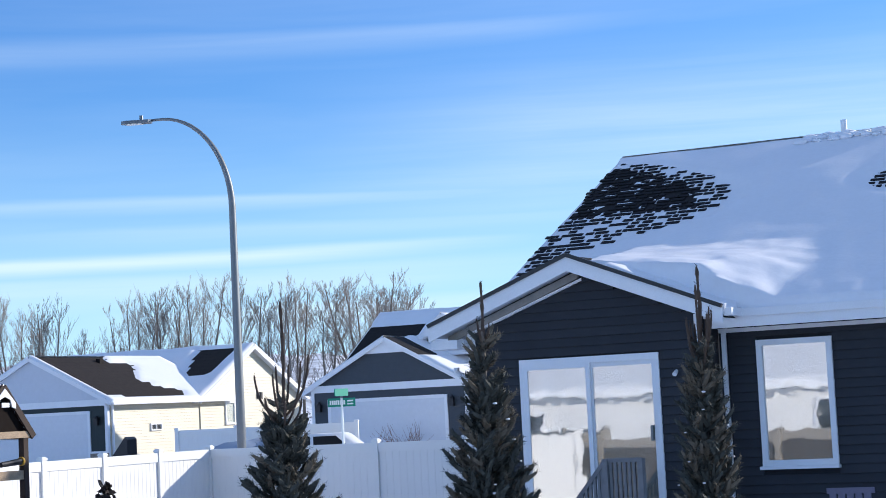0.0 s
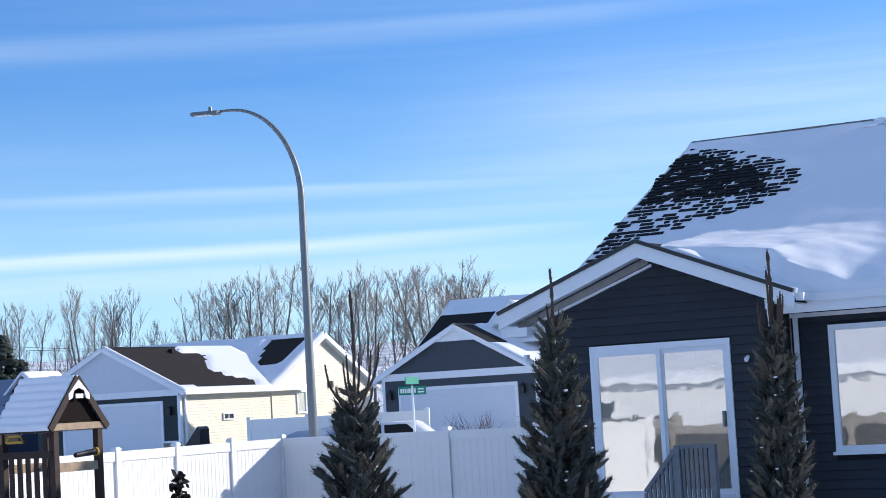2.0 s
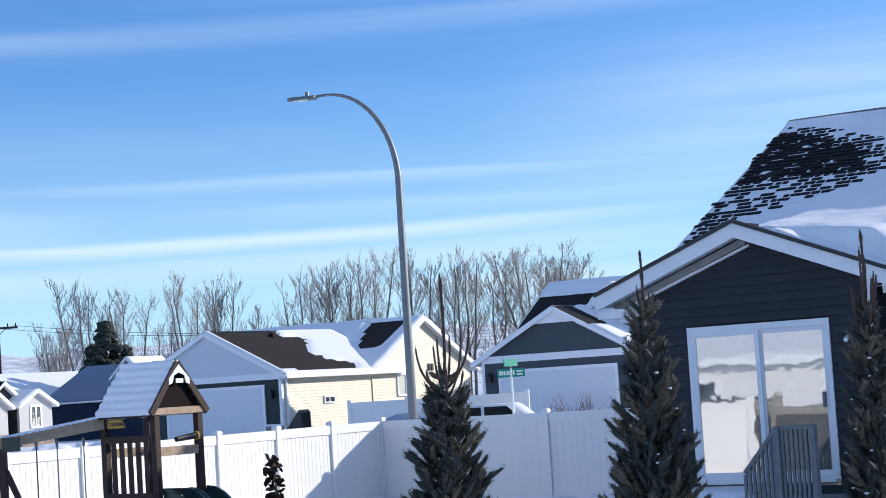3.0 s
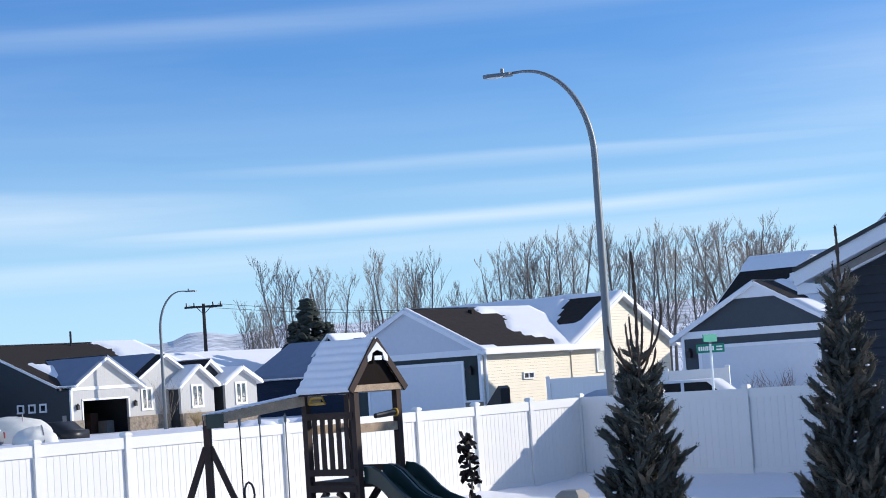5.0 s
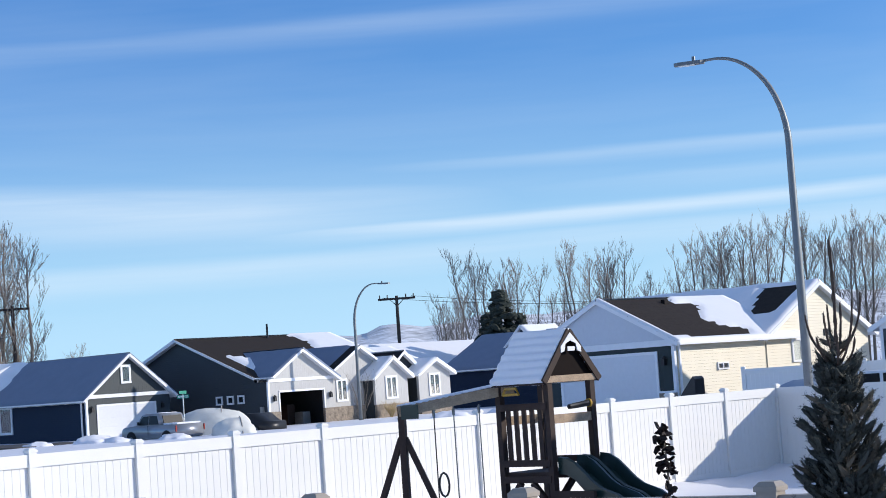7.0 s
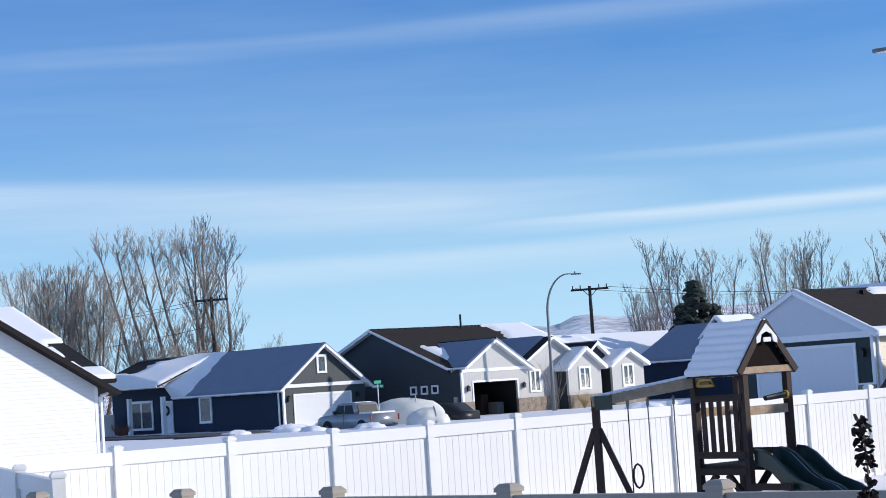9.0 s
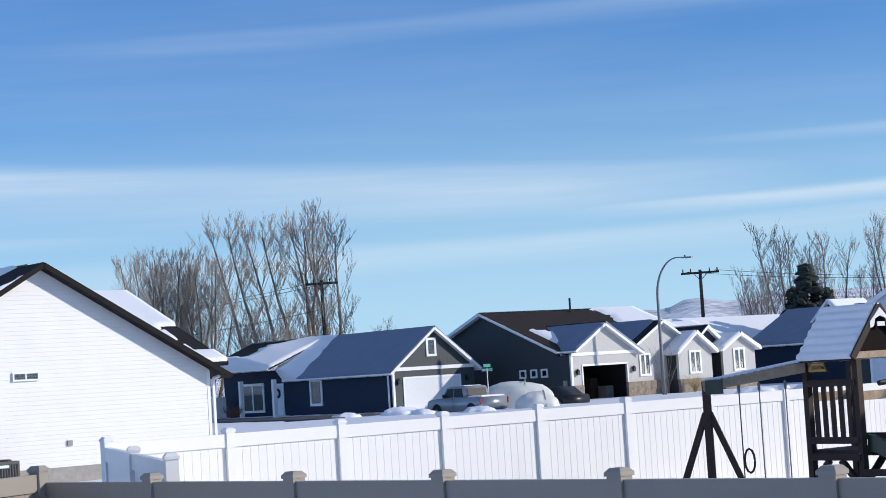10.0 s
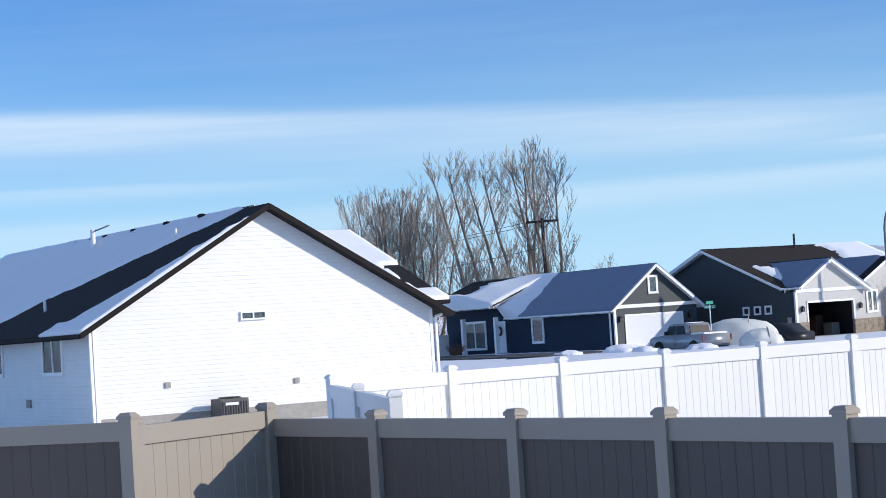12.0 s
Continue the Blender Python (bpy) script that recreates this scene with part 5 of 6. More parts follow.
POPLAR = "tall leafless poplar with fine upswept twigs"
kinds = [bare_tree(21, 10, 3.0, 3, POPLAR), bare_tree(22, 10, 2.2, 2, POPLAR), bare_tree(23, 10, 4.0, 4, POPLAR),
         bare_tree(29, 10, 5.6, 6, "broad leafless tree with rounded twiggy crown", bushy=1.25), bare_tree(31, 10, 1.6, 1, POPLAR),
         bare_tree(41, 10, 1.3, 2, "leaning leafless poplar with fine upswept twigs", lean=-0.2)]
spots = [  # azimuth, distance, height, kind, width share
    (-12.9, 176, 15.0, 2, 0.85), (-12.0, 178, 15.2, 0, 0.85), (-10.97, 170, 12.2, 1, 0.8), (-9.5, 180, 15.6, 2, 0.9), (-8.5, 182, 16.2, 0, 1.0), (-7.6, 180, 16.8, 2, 0.9),
    (-6.1, 180, 16.8, 0, 0.9), (-5.2, 176, 15.6, 1, 0.9), (-4.6, 180, 16.6, 0, 0.9), (-3.7, 176, 15.8, 1, 0.9), (-2.3, 176, 16.3, 3, 1.1), (-1.5, 182, 15.4, 3, 0.8),
    (-16.0, 172, 14.8, 2, 0.95), (-14.9, 176, 14.0, 2, 0.9), (-17.0, 160, 10.6, 3, 0.7), (-13.8, 180, 12.4, 1, 0.8),
    (-35.0, 150, 14.6, 3, 0.9), (-34.4, 152, 14.8, 3, 0.9), (-33.6, 150, 14.0, 3, 0.7), (-31.9, 150, 18.8, 5, 1.0), (-30.9, 150, 18.4, 5, 1.0), (-29.8, 150, 19.0, 5, 0.9), (-30.6, 153, 19.4, 1, 0.9), (-29.6, 150, 18.2, 4, 0.9), (-28.4, 170, 8.8, 1, 0.8),
    (-32.2, 146, 8.0, 3, 0.9), (-31.0, 147, 7.5, 3, 0.9),
]
rnd = random.Random(5)
for n_, (az, dist, h, kind, wd) in enumerate(spots):
    k = h / 10.0
    t = copy_thing(kinds[kind], pose(dist * math.sin(radians(az)), dist * math.cos(radians(az)), 0, 0, 0, rnd.uniform(0, 360) if kind != 5 else rnd.uniform(-12, 12)))
    t.scale = (k * wd, k * wd, k)
for k in kinds:
    for o in (*k.children_recursive, k):
        bpy.data.objects.remove(o)
# low scrub at the foot of the trees
bm = bmesh.new()
rnd = random.Random(77)
for k in range(300):
    az = rnd.choice((rnd.uniform(-36, -29), rnd.uniform(-36, -29), rnd.uniform(-18, 0)))
    dist = rnd.uniform(140, 150) if az < -20 else rnd.uniform(164, 176)
    p = Vector((dist * math.sin(radians(az)), dist * math.cos(radians(az)), 0))
    twigs(bm, p, Vector((rnd.uniform(-0.5, 0.5), rnd.uniform(-0.5, 0.5), 1)).normalized(), rnd.uniform(2.5, 5.0) * (1 if az < -20 else 0.8), 0.05, 1, rnd, 0.5, 0.6)
tagged(part("scrub", bm, M_scrub), "tangled leafless brush below the tall trees", "brush", "", "stuff")


# ---- conifers ----
def shoot(bm, p, d, end, length, r, rnd, brush=0.0, knobs=0.0):
    """A blunt finger-like shoot that bends from d towards end; brush: how far its needles stand out. Returns the points and headings along it."""
    n = max(3, int(length / 0.03))
    c, rings, path = p.copy(), [], []
    for k in range(n + 1):
        f = k / n
        h = d.lerp(end, f).normalized()
        s = h.orthogonal().normalized()
        t = h.cross(s)
        rr = r * (1 - 0.2 * f) * (0.7 if k == n else 1) * (1 + knobs * (k % 4 == 2))
        rings.append([bm.verts.new(c + (s * math.cos(1.571 * m) + t * math.sin(1.571 * m)) * rr * rnd.uniform(0.8, 1.2)) for m in range(4)])
        path.append((c.copy(), h))
        if brush:
            for m in range(9):
                a = 0.698 * m + 2.1 * k
                o = s * math.cos(a) + t * math.sin(a)
                q = c + o * rr * 0.7 + h * rnd.uniform(-0.5, 0.5) * length / n
                w = h.cross(o) * 0.0022
                bm.faces.new((bm.verts.new(q - w), bm.verts.new(q + w), bm.verts.new(q + (o + h * 0.9).normalized() * brush * rnd.uniform(0.75, 1.25))))
        c = c + h * length / n
    tip = bm.verts.new(c - path[-1][1] * length / n * 0.7)
    for a, b in zip(rings, rings[1:]):
        for m in range(4):
            bm.faces.new((a[m], a[(m + 1) % 4], b[(m + 1) % 4], b[m]))
    for m in range(4):
        bm.faces.new((rings[-1][m], rings[-1][(m + 1) % 4], tip))
    return path


def spruce(pos, height, outline, seed, label, leader, uprights, brown, lift0):
    """outline: (height, half width) from the foot up; leader: length of the bare tip; uprights: bare shoots round it as (number, length, spread)."""
    rnd = random.Random(seed)
    s = thing("spruce", pose(*pos), label, "conifer", "young spruces along the yard")
    crown = outline[-1][0]

    def wide(z):
        for (z0, w0), (z1, w1) in zip(outline, outline[1:]):
            if z <= z1:
                return w0 + (w1 - w0) * max(0, z - z0) / (z1 - z0)
        return 0.03
    part("trunk", tube(bmesh.new(), [(0, 0, -0.2), (0, 0, crown * 0.6), (0.0, 0.0, crown)], [0.045, 0.03, 0.012], 7), M_bark, s)
    bm = bmesh.new()
    shoot(bm, Vector((0, 0, height - leader)), Vector((0.06, 0.02, 1)), Vector((-0.04, 0, 1)), leader, 0.011, rnd, 0.014, 0.55)
    part("leader", bm, M_needletip, s, "thin knobby brown top shoot")
    for k in range(uprights[0]):
        a = 2 * math.pi * k / uprights[0] + rnd.uniform(-0.3, 0.3)
        o = Vector((math.cos(a), math.sin(a), 0))
        bm = bmesh.new()
        shoot(bm, Vector((0, 0, crown - rnd.uniform(0.02, 0.2))), o * uprights[2] + Z * 0.5, o * 0.02 + Z, uprights[1] * rnd.uniform(0.5, 1.05), 0.0085, rnd, 0.011, 0.25)
        part("top_shoot", bm, M_needletip, s, "bare brown upright shoot")
    z = 0.25
    while z < crown:
        near = z > 1.35
        reach = wide(z)
        f = z / crown
        n = max(6, int((15 if near else 9) * min(1, 0.35 + reach * 2.6)))
        turn = rnd.uniform(0, 6.28)
        for k in range(n):
            a = turn + 2 * math.pi * k / n + rnd.uniform(-0.3, 0.3)
            o = Vector((math.cos(a), math.sin(a), 0))
            steep = lift0 + 0.6 * f
            length = reach * rnd.uniform(0.62, 1.15) * (0.95 + 0.25 * f)
            drop = 0.55 * length
            bm = bmesh.new()
            path = shoot(bm, Vector((0, 0, z - drop + rnd.uniform(-0.05, 0.05))), o + Z * steep * 0.5, o * 0.8 + Z * (steep + 0.55), length, 0.011, rnd, 0.022)
            m = 0.25 * length
            while m < length:
                c, h = path[min(int(m / length * (len(path) - 1)), len(path) - 1)]
                side = h.cross(Z).normalized() * rnd.choice((-1, 1)) * rnd.uniform(0.3, 1.0)
                e = (h * 0.6 + side + o * 0.3 + Z * rnd.uniform(-0.2, 0.5)).normalized()
                shoot(bm, c, e, e + o * 0.3 + Z * 0.5, rnd.uniform(0.05, 0.10), 0.0155, rnd, 0.024)
                m += 0.04 if near else 0.075
            part("bough", bm, M_needle if rnd.random() > brown else M_needlebrown, s)
        z += 0.075 if near else 0.15
    bm = bmesh.new()
    bmesh.ops.create_icosphere(bm, subdivisions=2, radius=0.012)
    for v in bm.verts:
        v.co *= 1 + 0.3 * wobble(v.co.x * 60, v.co.y * 60 + v.co.z * 40, 1.0)
    lump = part("snow_lump", bm, M_snow, s, "", True)
    for k in range(14):
        zz = rnd.uniform(0.5, 0.8) * height
        a = rnd.uniform(0, 6.28)
        rr = wide(zz) * 0.8
        m = pose(rr * math.cos(a), rr * math.sin(a), zz) @ Matrix.Diagonal((1.2, 1.2, 0.6, 1)) @ Matrix.Scale(rnd.uniform(0.5, 1.0), 4)
        if k == 0:
            lump.matrix_basis = m
        else:
            share("snow_lump", lump, m, s)
    return s


SPRUCE = "slim young blue spruce with upright shoots in snow"
spruce((-0.90, 10.15, 0), 3.065, ((0.2, 0.5), (1.2, 0.36), (1.75, 0.27), (2.0, 0.245), (2.15, 0.21), (2.3, 0.16), (2.42, 0.11), (2.52, 0.04)), 1,
       "young spruce with bare spindly top shoots in snow", 0.62, (9, 0.42, 0.75), 0.12, 0.35)
spruce((0.19, 10.1, 0), 3.11, ((0.2, 0.55), (1.2, 0.42), (1.85, 0.30), (2.05, 0.25), (2.25, 0.19), (2.4, 0.15), (2.65, 0.10), (2.85, 0.045)), 2,
       SPRUCE, 0.32, (3, 0.14, 0.35), 0.3, 0.45)
spruce((1.38, 10.3, 0), 3.155, ((0.2, 0.4), (1.2, 0.28), (1.9, 0.21), (2.1, 0.19), (2.3, 0.165), (2.5, 0.135), (2.66, 0.09), (2.75, 0.04)), 3,
       SPRUCE, 0.46, (13, 0.36, 0.32), 0.3, 0.75)


def far_conifer(pos, height, radius, seed):
    rnd = random.Random(seed)
    s = thing("pine_tree", pose(*pos), "dark evergreen pine among bare trees", "tree", "far evergreens")
    part("trunk", tube(bmesh.new(), [(0, 0, 0), (0, 0, height * 0.9)], [0.25, 0.06], 6), M_bark, s)
    bm = bmesh.new()
    for k in range(int(150 + 60 * radius)):
        f = rnd.random() ** 1.2
        z = height * (0.08 + 0.9 * f)
        rr = radius * (1 - f) ** 0.6 * rnd.uniform(0.3, 1.05)
        a = rnd.uniform(0, 6.28)
        bmesh.ops.create_icosphere(bm, subdivisions=1, radius=rnd.uniform(0.2, 0.42) * (0.5 + radius * 0.25), matrix=pose(rr * math.cos(a), rr * math.sin(a), z, rnd.uniform(-30, 30), rnd.uniform(-30, 30), 0) @ Matrix.Diagonal((1.3, 1.0, 0.6, 1)))
    for v in bm.verts:
        v.co += Vector((rnd.uniform(-1, 1), rnd.uniform(-1, 1), rnd.uniform(-1, 1))) * 0.09
    part("crown", bm, M_conifer, s)


far_conifer((-40.0, 144.5, 0), 9.3, 2.6, 1)
far_conifer((-41.6, 146, 0), 7.6, 1.6, 5)
far_conifer((-38.6, 145, 0), 7.4, 1.6, 6)

# small leafy shrub before the play tower
shrub = thing("sapling", pose(-1.915, 10.61, 0), "small sapling with dark curled leaves", "shrub")
stem = [Vector((0.03 * math.sin(k * 1.3), 0.02 * math.cos(k * 2.1), -0.1 + 0.22 * k)) for k in range(10)] + [Vector((-0.035, 0, 2.08)), Vector((-0.065, 0, 2.12))]
part("stem", tube(bmesh.new(), stem, [0.016 - 0.0011 * k for k in range(12)], 6), M_bark, shrub)
rnd = random.Random(12)
lb = bmesh.new()
rib = [lb.verts.new((0.036 * k - 0.036, 0, 0.010 * (k - 1) ** 2)) for k in range(3)]
for sg in (-1, 1):
    edge = [lb.verts.new((x, sg * w, 0.012 + 0.012 * abs(x) / 0.03)) for x, w in ((-0.022, 0.014), (0.004, 0.021), (0.026, 0.011))]
    lb.faces.new((rib[0], edge[0], rib[1]))
    lb.faces.new((rib[1], edge[0], edge[1]))
    lb.faces.new((rib[1], edge[1], edge[2]))
    lb.faces.new((rib[1], edge[2], rib[2]))
bmesh.ops.solidify(lb, geom=lb.faces[:], thickness=0.003)
leaf = part("leaf", lb, M_leaf, shrub)
leaf.matrix_basis = pose(-0.07, 0, 2.11, 20, 60, 10)
for k in range(130):
    z = rnd.uniform(1.3, 2.1)
    i = min(int((z + 0.1) / 0.22), 8)
    c = stem[i].lerp(stem[i + 1], min((z + 0.1) / 0.22 - i, 1)) if z < 1.88 else stem[9].lerp(stem[10], (z - 1.88) / 0.22)
    w = 0.012 + 0.03 * rnd.random() + (0.05 * rnd.random() if z < 1.62 else 0)
    a = rnd.uniform(0, 6.28)
    share("leaf", leaf, pose(c.x + w * math.cos(a), c.y + w * math.sin(a), z, rnd.uniform(-60, 60), rnd.uniform(-70, 70), rnd.uniform(0, 360)) @ Matrix.Scale(rnd.uniform(0.7, 1.15), 4), shrub)


# ---- play tower, slide and swing ----
T0, TURN = Vector((-6.13, 24.5, 0)), -29.5
tower = thing("play_tower", pose(T0.x, T0.y, 0, 0, 0, TURN), "brown wooden play tower with snowy pitched roof", "play tower")
TU, TV = 0.92, 0.84
for x, y in ((0, 0), (-TU, 0), (0, TV), (-TU, TV)):
    part("post", box(bmesh.new(), x - 0.045, x + 0.045, y - 0.045, y + 0.045, -0.1, 2.42), M_wood, tower)
part("deck", box(bmesh.new(), -TU, 0, 0, TV, 1.06, 1.14), M_wood, tower)
for z in (1.0, 1.22):
    part("rail", box(bmesh.new(), -TU, 0, -0.06, -0.02, z, z + 0.09), M_wood, tower)
    part("rail", box(bmesh.new(), -TU, 0, TV + 0.02, TV + 0.06, z, z + 0.09), M_wood, tower)
part("rail", box(bmesh.new(), -TU, 0, -0.06, -0.02, 1.98, 2.07), M_wood, tower)
for k in range(5):
    part("picket", box(bmesh.new(), -TU + 0.13 + 0.15 * k, -TU + 0.21 + 0.15 * k, -0.035, -0.015, 1.25, 2.0), M_wood, tower)
part("side_beam", box(bmesh.new(), -0.04, 0.06, -0.1, TV + 0.12, 2.33, 2.42), M_oldwood, tower)
part("rail", box(bmesh.new(), -0.03, 0.03, 0, TV, 1.78, 1.9), M_oldwood, tower)
part("rail", box(bmesh.new(), -TU - 0.03, -TU + 0.03, 0, TV, 1.78, 1.9), M_oldwood, tower)
for y0, y1 in ((0.05, 0.4), (TV - 0.05, TV - 0.4)):
    part("brace", beam(bmesh.new(), (0, y0, 0.72), (0, y1, 1.05), 0.07, 0.07), M_wood, tower)
for x0, x1 in ((-0.05, -0.35), (-TU + 0.05, -TU + 0.35)):
    part("brace", beam(bmesh.new(), (x0, -0.04, 0.68), (x1, -0.04, 1.0), 0.07, 0.07), M_wood, tower)
RM, REZ, RRZ = TV / 2, 2.36, 3.03
for sg in (-1, 1):
    e = RM + sg * (TV / 2 + 0.13)
    bm = bmesh.new()
    v = [bm.verts.new(p) for p in ((-TU - 0.02, e, REZ), (0.05, e, REZ), (0.05, RM, RRZ), (-TU - 0.02, RM, RRZ))]
    w = [bm.verts.new(q.co - Z * 0.05) for q in v]
    bm.faces.new(v)
    bm.faces.new(w[::-1])
    for i in range(4):
        bm.faces.new((v[i], w[i], w[(i + 1) % 4], v[(i + 1) % 4]))
    bmesh.ops.recalc_face_normals(bm, faces=bm.faces[:])
    part("roof_slope", bm, M_wood, tower)
    part("rake_board", beam(bmesh.new(), (0.065, e, REZ - 0.02), (0.065, RM, RRZ - 0.02), 0.03, 0.09), M_wood, tower)
    c0 = Vector((-TU - 0.02, e, REZ))
    snow_sheet(tower, c0, Vector((1, 0, 0)), (Vector((-TU - 0.02, RM, RRZ)) - c0).normalized(), TU + 0.06, (Vector((-TU - 0.02, RM, RRZ)) - c0).length,
               lambda a, w: 0.028 + 0.012 * math.sin(w * 6.5 * 6.28) + 0.012 * fbm(a * 3, w * 3, 1.0), 0.03)
part("gable_panel", prism(bmesh.new(), [(RM - 0.5, 2.42), (RM, 2.98), (RM + 0.5, 2.42)], "v", -0.02, 0.03), mat("dark_gable_wood", (0.010, 0.006, 0.005), 0.85, spec=0.15), tower)
fan = part("sunburst", prism(bmesh.new(), [(RM - 0.2, 2.72), (RM - 0.2, 2.8), (RM, 2.99), (RM + 0.2, 2.8), (RM + 0.2, 2.72), (RM + 0.13, 2.74), (RM + 0.1, 2.84), (RM, 2.88), (RM - 0.1, 2.84), (RM - 0.13, 2.74)], "v", 0.07, 0.02), M_trim, tower, "white fretwork gable ornament")
part("ornament_bar", box(bmesh.new(), 0.085, 0.096, RM - 0.07, RM + 0.07, 2.74, 2.8), M_trim, fan)
part("telescope", tube(bmesh.new(), [(0.05, TV - 0.5, 1.99), (0.05, TV - 0.12, 2.02)], [0.035, 0.045], 10), M_black, tower, "toy telescope with yellow rim")
part("telescope_ring", tube(bmesh.new(), [(0.05, TV - 0.12, 2.02), (0.05, TV - 0.09, 2.02)], [0.06, 0.06], 12), M_yellowp, tower)
part("toy_bracket", tube(bmesh.new(), [(-0.75, -0.1, 2.2), (-0.7, -0.1, 2.28), (-0.5, -0.1, 2.28), (-0.45, -0.1, 2.2), (-0.75, -0.1, 2.2)], [0.02] * 5, 6), M_yellowp, tower, "yellow plastic toy bracket")
for k in range(4):
    part("ladder_rung", box(bmesh.new(), 0.0, 0.75, -0.05, 0.0, 0.2 + 0.2 * k, 0.29 + 0.2 * k), M_wood, tower)

slide = thing("slide", pose(T0.x, T0.y, 0, 0, 0, TURN), "dark green plastic double slide on play tower", "slide")
SW = 0.43
for lane in (0, 1):
    y0 = 0.05 + lane * (SW + 0.03)
    prof = []
    for k in range(13):
        f = k / 12
        prof.append((0.05 + 1.75 * f, 1.16 - 1.02 * f ** 1.15 + 0.05 * math.sin(f * 12.5)))
    bm = bmesh.new()
    cross = [(0, 0.17), (0.05, 0.18), (0.09, 0.0), (SW / 2, -0.02), (SW - 0.09, 0.0), (SW - 0.05, 0.18), (SW, 0.17), (SW, -0.05), (0, -0.05)]
    rings = [[bm.verts.new((x, y0 + a, z + h)) for a, h in cross] for x, z in prof]
    for a, b in zip(rings, rings[1:]):
        for i in range(9):
            bm.faces.new((a[i], a[(i + 1) % 9], b[(i + 1) % 9], b[i]))
    bm.faces.new(rings[0][::-1])
    bm.faces.new(rings[-1])
    bmesh.ops.recalc_face_normals(bm, faces=bm.faces[:])
    part("chute", bm, M_slide, slide)
    bm = bmesh.new()
    for k in range(7, 12):
        (x0, z0), (x1, z1) = prof[k], prof[k + 1]
        w0, w1 = 0.06 + 0.012 * k, 0.07 + 0.012 * k
        bm.faces.new([bm.verts.new(p) for p in ((x0, y0 + SW / 2 - w0, z0 + 0.01), (x0, y0 + SW / 2 + w0, z0 + 0.015), (x1, y0 + SW / 2 + w1, z1 + 0.015), (x1, y0 + SW / 2 - w1, z1 + 0.01))])
    part("snow_streak", bm, M_snow, slide, "snow left in the chute", True)

A = Vector((-8.1, 24.18, 0))
tl = T0 + Vector((math.cos(radians(TURN)), math.sin(radians(TURN)), 0)) * (-TU)
dirb = (tl - A).normalized()
sw = thing("swing_frame", Matrix.Identity(4), "brown wooden swing frame joined to play tower", "swing")
part("top_beam", beam(bmesh.new(), A + Z * 2.08 - dirb * 0.05, tl + Z * 2.28 + dirb * 0.2, 0.09, 0.14), M_oldwood, sw, "sun-bleached wooden top beam")
bm = bmesh.new()
for k in range(15):
    p = (A + Z * 2.155).lerp(tl + Z * 2.355, (k + 0.3) / 15)
    bmesh.ops.create_icosphere(bm, subdivisions=1, radius=0.06, matrix=pose(*p) @ Matrix.Diagonal((1.8, 1.0, 0.35, 1)))
part("beam_snow", bm, M_snow, sw, "thin line of snow on the beam", True)
part("post", box(bmesh.new(), A.x - 0.045, A.x + 0.045, A.y - 0.045, A.y + 0.045, -0.1, 2.14), M_wood, sw)
for sg in (-1, 1):
    foot = A + Vector((0.75 * sg, 0.1, -0.05))
    part("leg", beam(bmesh.new(), A + Vector((0.03 * sg, 0, 1.72)), foot, 0.06, 0.075), M_wood, sw)
part("ground_bar", beam(bmesh.new(), A + Vector((-0.55, -0.04, 0.72)), A + Vector((0.5, 0.02, 0.72)), 0.06, 0.1), M_wood, sw)
part("corner_bracket", box(bmesh.new(), A.x + 0.02, A.x + 0.26, A.y - 0.09, A.y - 0.06, 1.97, 2.16), M_slide, sw, "green steel bracket")
for t in (0.32, 0.52, 0.78):
    p = A.lerp(tl, t)
    part("swing_rope", tube(bmesh.new(), [(p.x, p.y, 2.1), (p.x, p.y, 0.5)], [0.009, 0.009], 5), M_black if t < 0.4 else M_metal, sw)
    part("hanger", tube(bmesh.new(), [(p.x, p.y, 2.08), (p.x, p.y, 1.98)], [0.025, 0.02], 6), M_metal, sw)
p = A.lerp(tl, 0.38)
part("trapeze_ring", tube(bmesh.new(), [(p.x + 0.07 * math.cos(k * 0.5236), p.y, 1.05 + 0.16 * math.sin(k * 0.5236)) for k in range(13)], [0.016] * 13, 5, False), M_black, sw)


# ---- parked vehicles ----
def wheel(parent, x, y, r=0.4, w=0.26):
    t = part("wheel", tube(bmesh.new(), [(x, y - w / 2, r), (x, y + w / 2, r)], [r, r], 18), M_rubber, parent)
    part("rim", tube(bmesh.new(), [(x, y - w / 2 - 0.01, r), (x, y + w / 2 + 0.01, r)], [r * 0.62, r * 0.62], 12), M_metal, t)


def vehicle(name, m, label, profile, width, material, glass_cells, wheels):
    car = thing(name, m, label, name.replace("_", " "))
    bm = prism(bmesh.new(), profile, "u", -width / 2, width)
    bmesh.ops.bevel(bm, geom=bm.edges[:], offset=0.05, segments=2, affect="EDGES")
    part("body", bm, material, car, "", True)
    for a in glass_cells:
        for sg in (-1, 1):
            y = sg * (width / 2 + 0.003)
            bm = prism(bmesh.new(), a, "u", min(y, y - sg * 0.012), 0.012)
            part("side_window", bm, M_tint, car)
    for x in wheels:
        for sg in (-1, 1):
            wheel(car, x, sg * (width / 2 - 0.1))
    return car


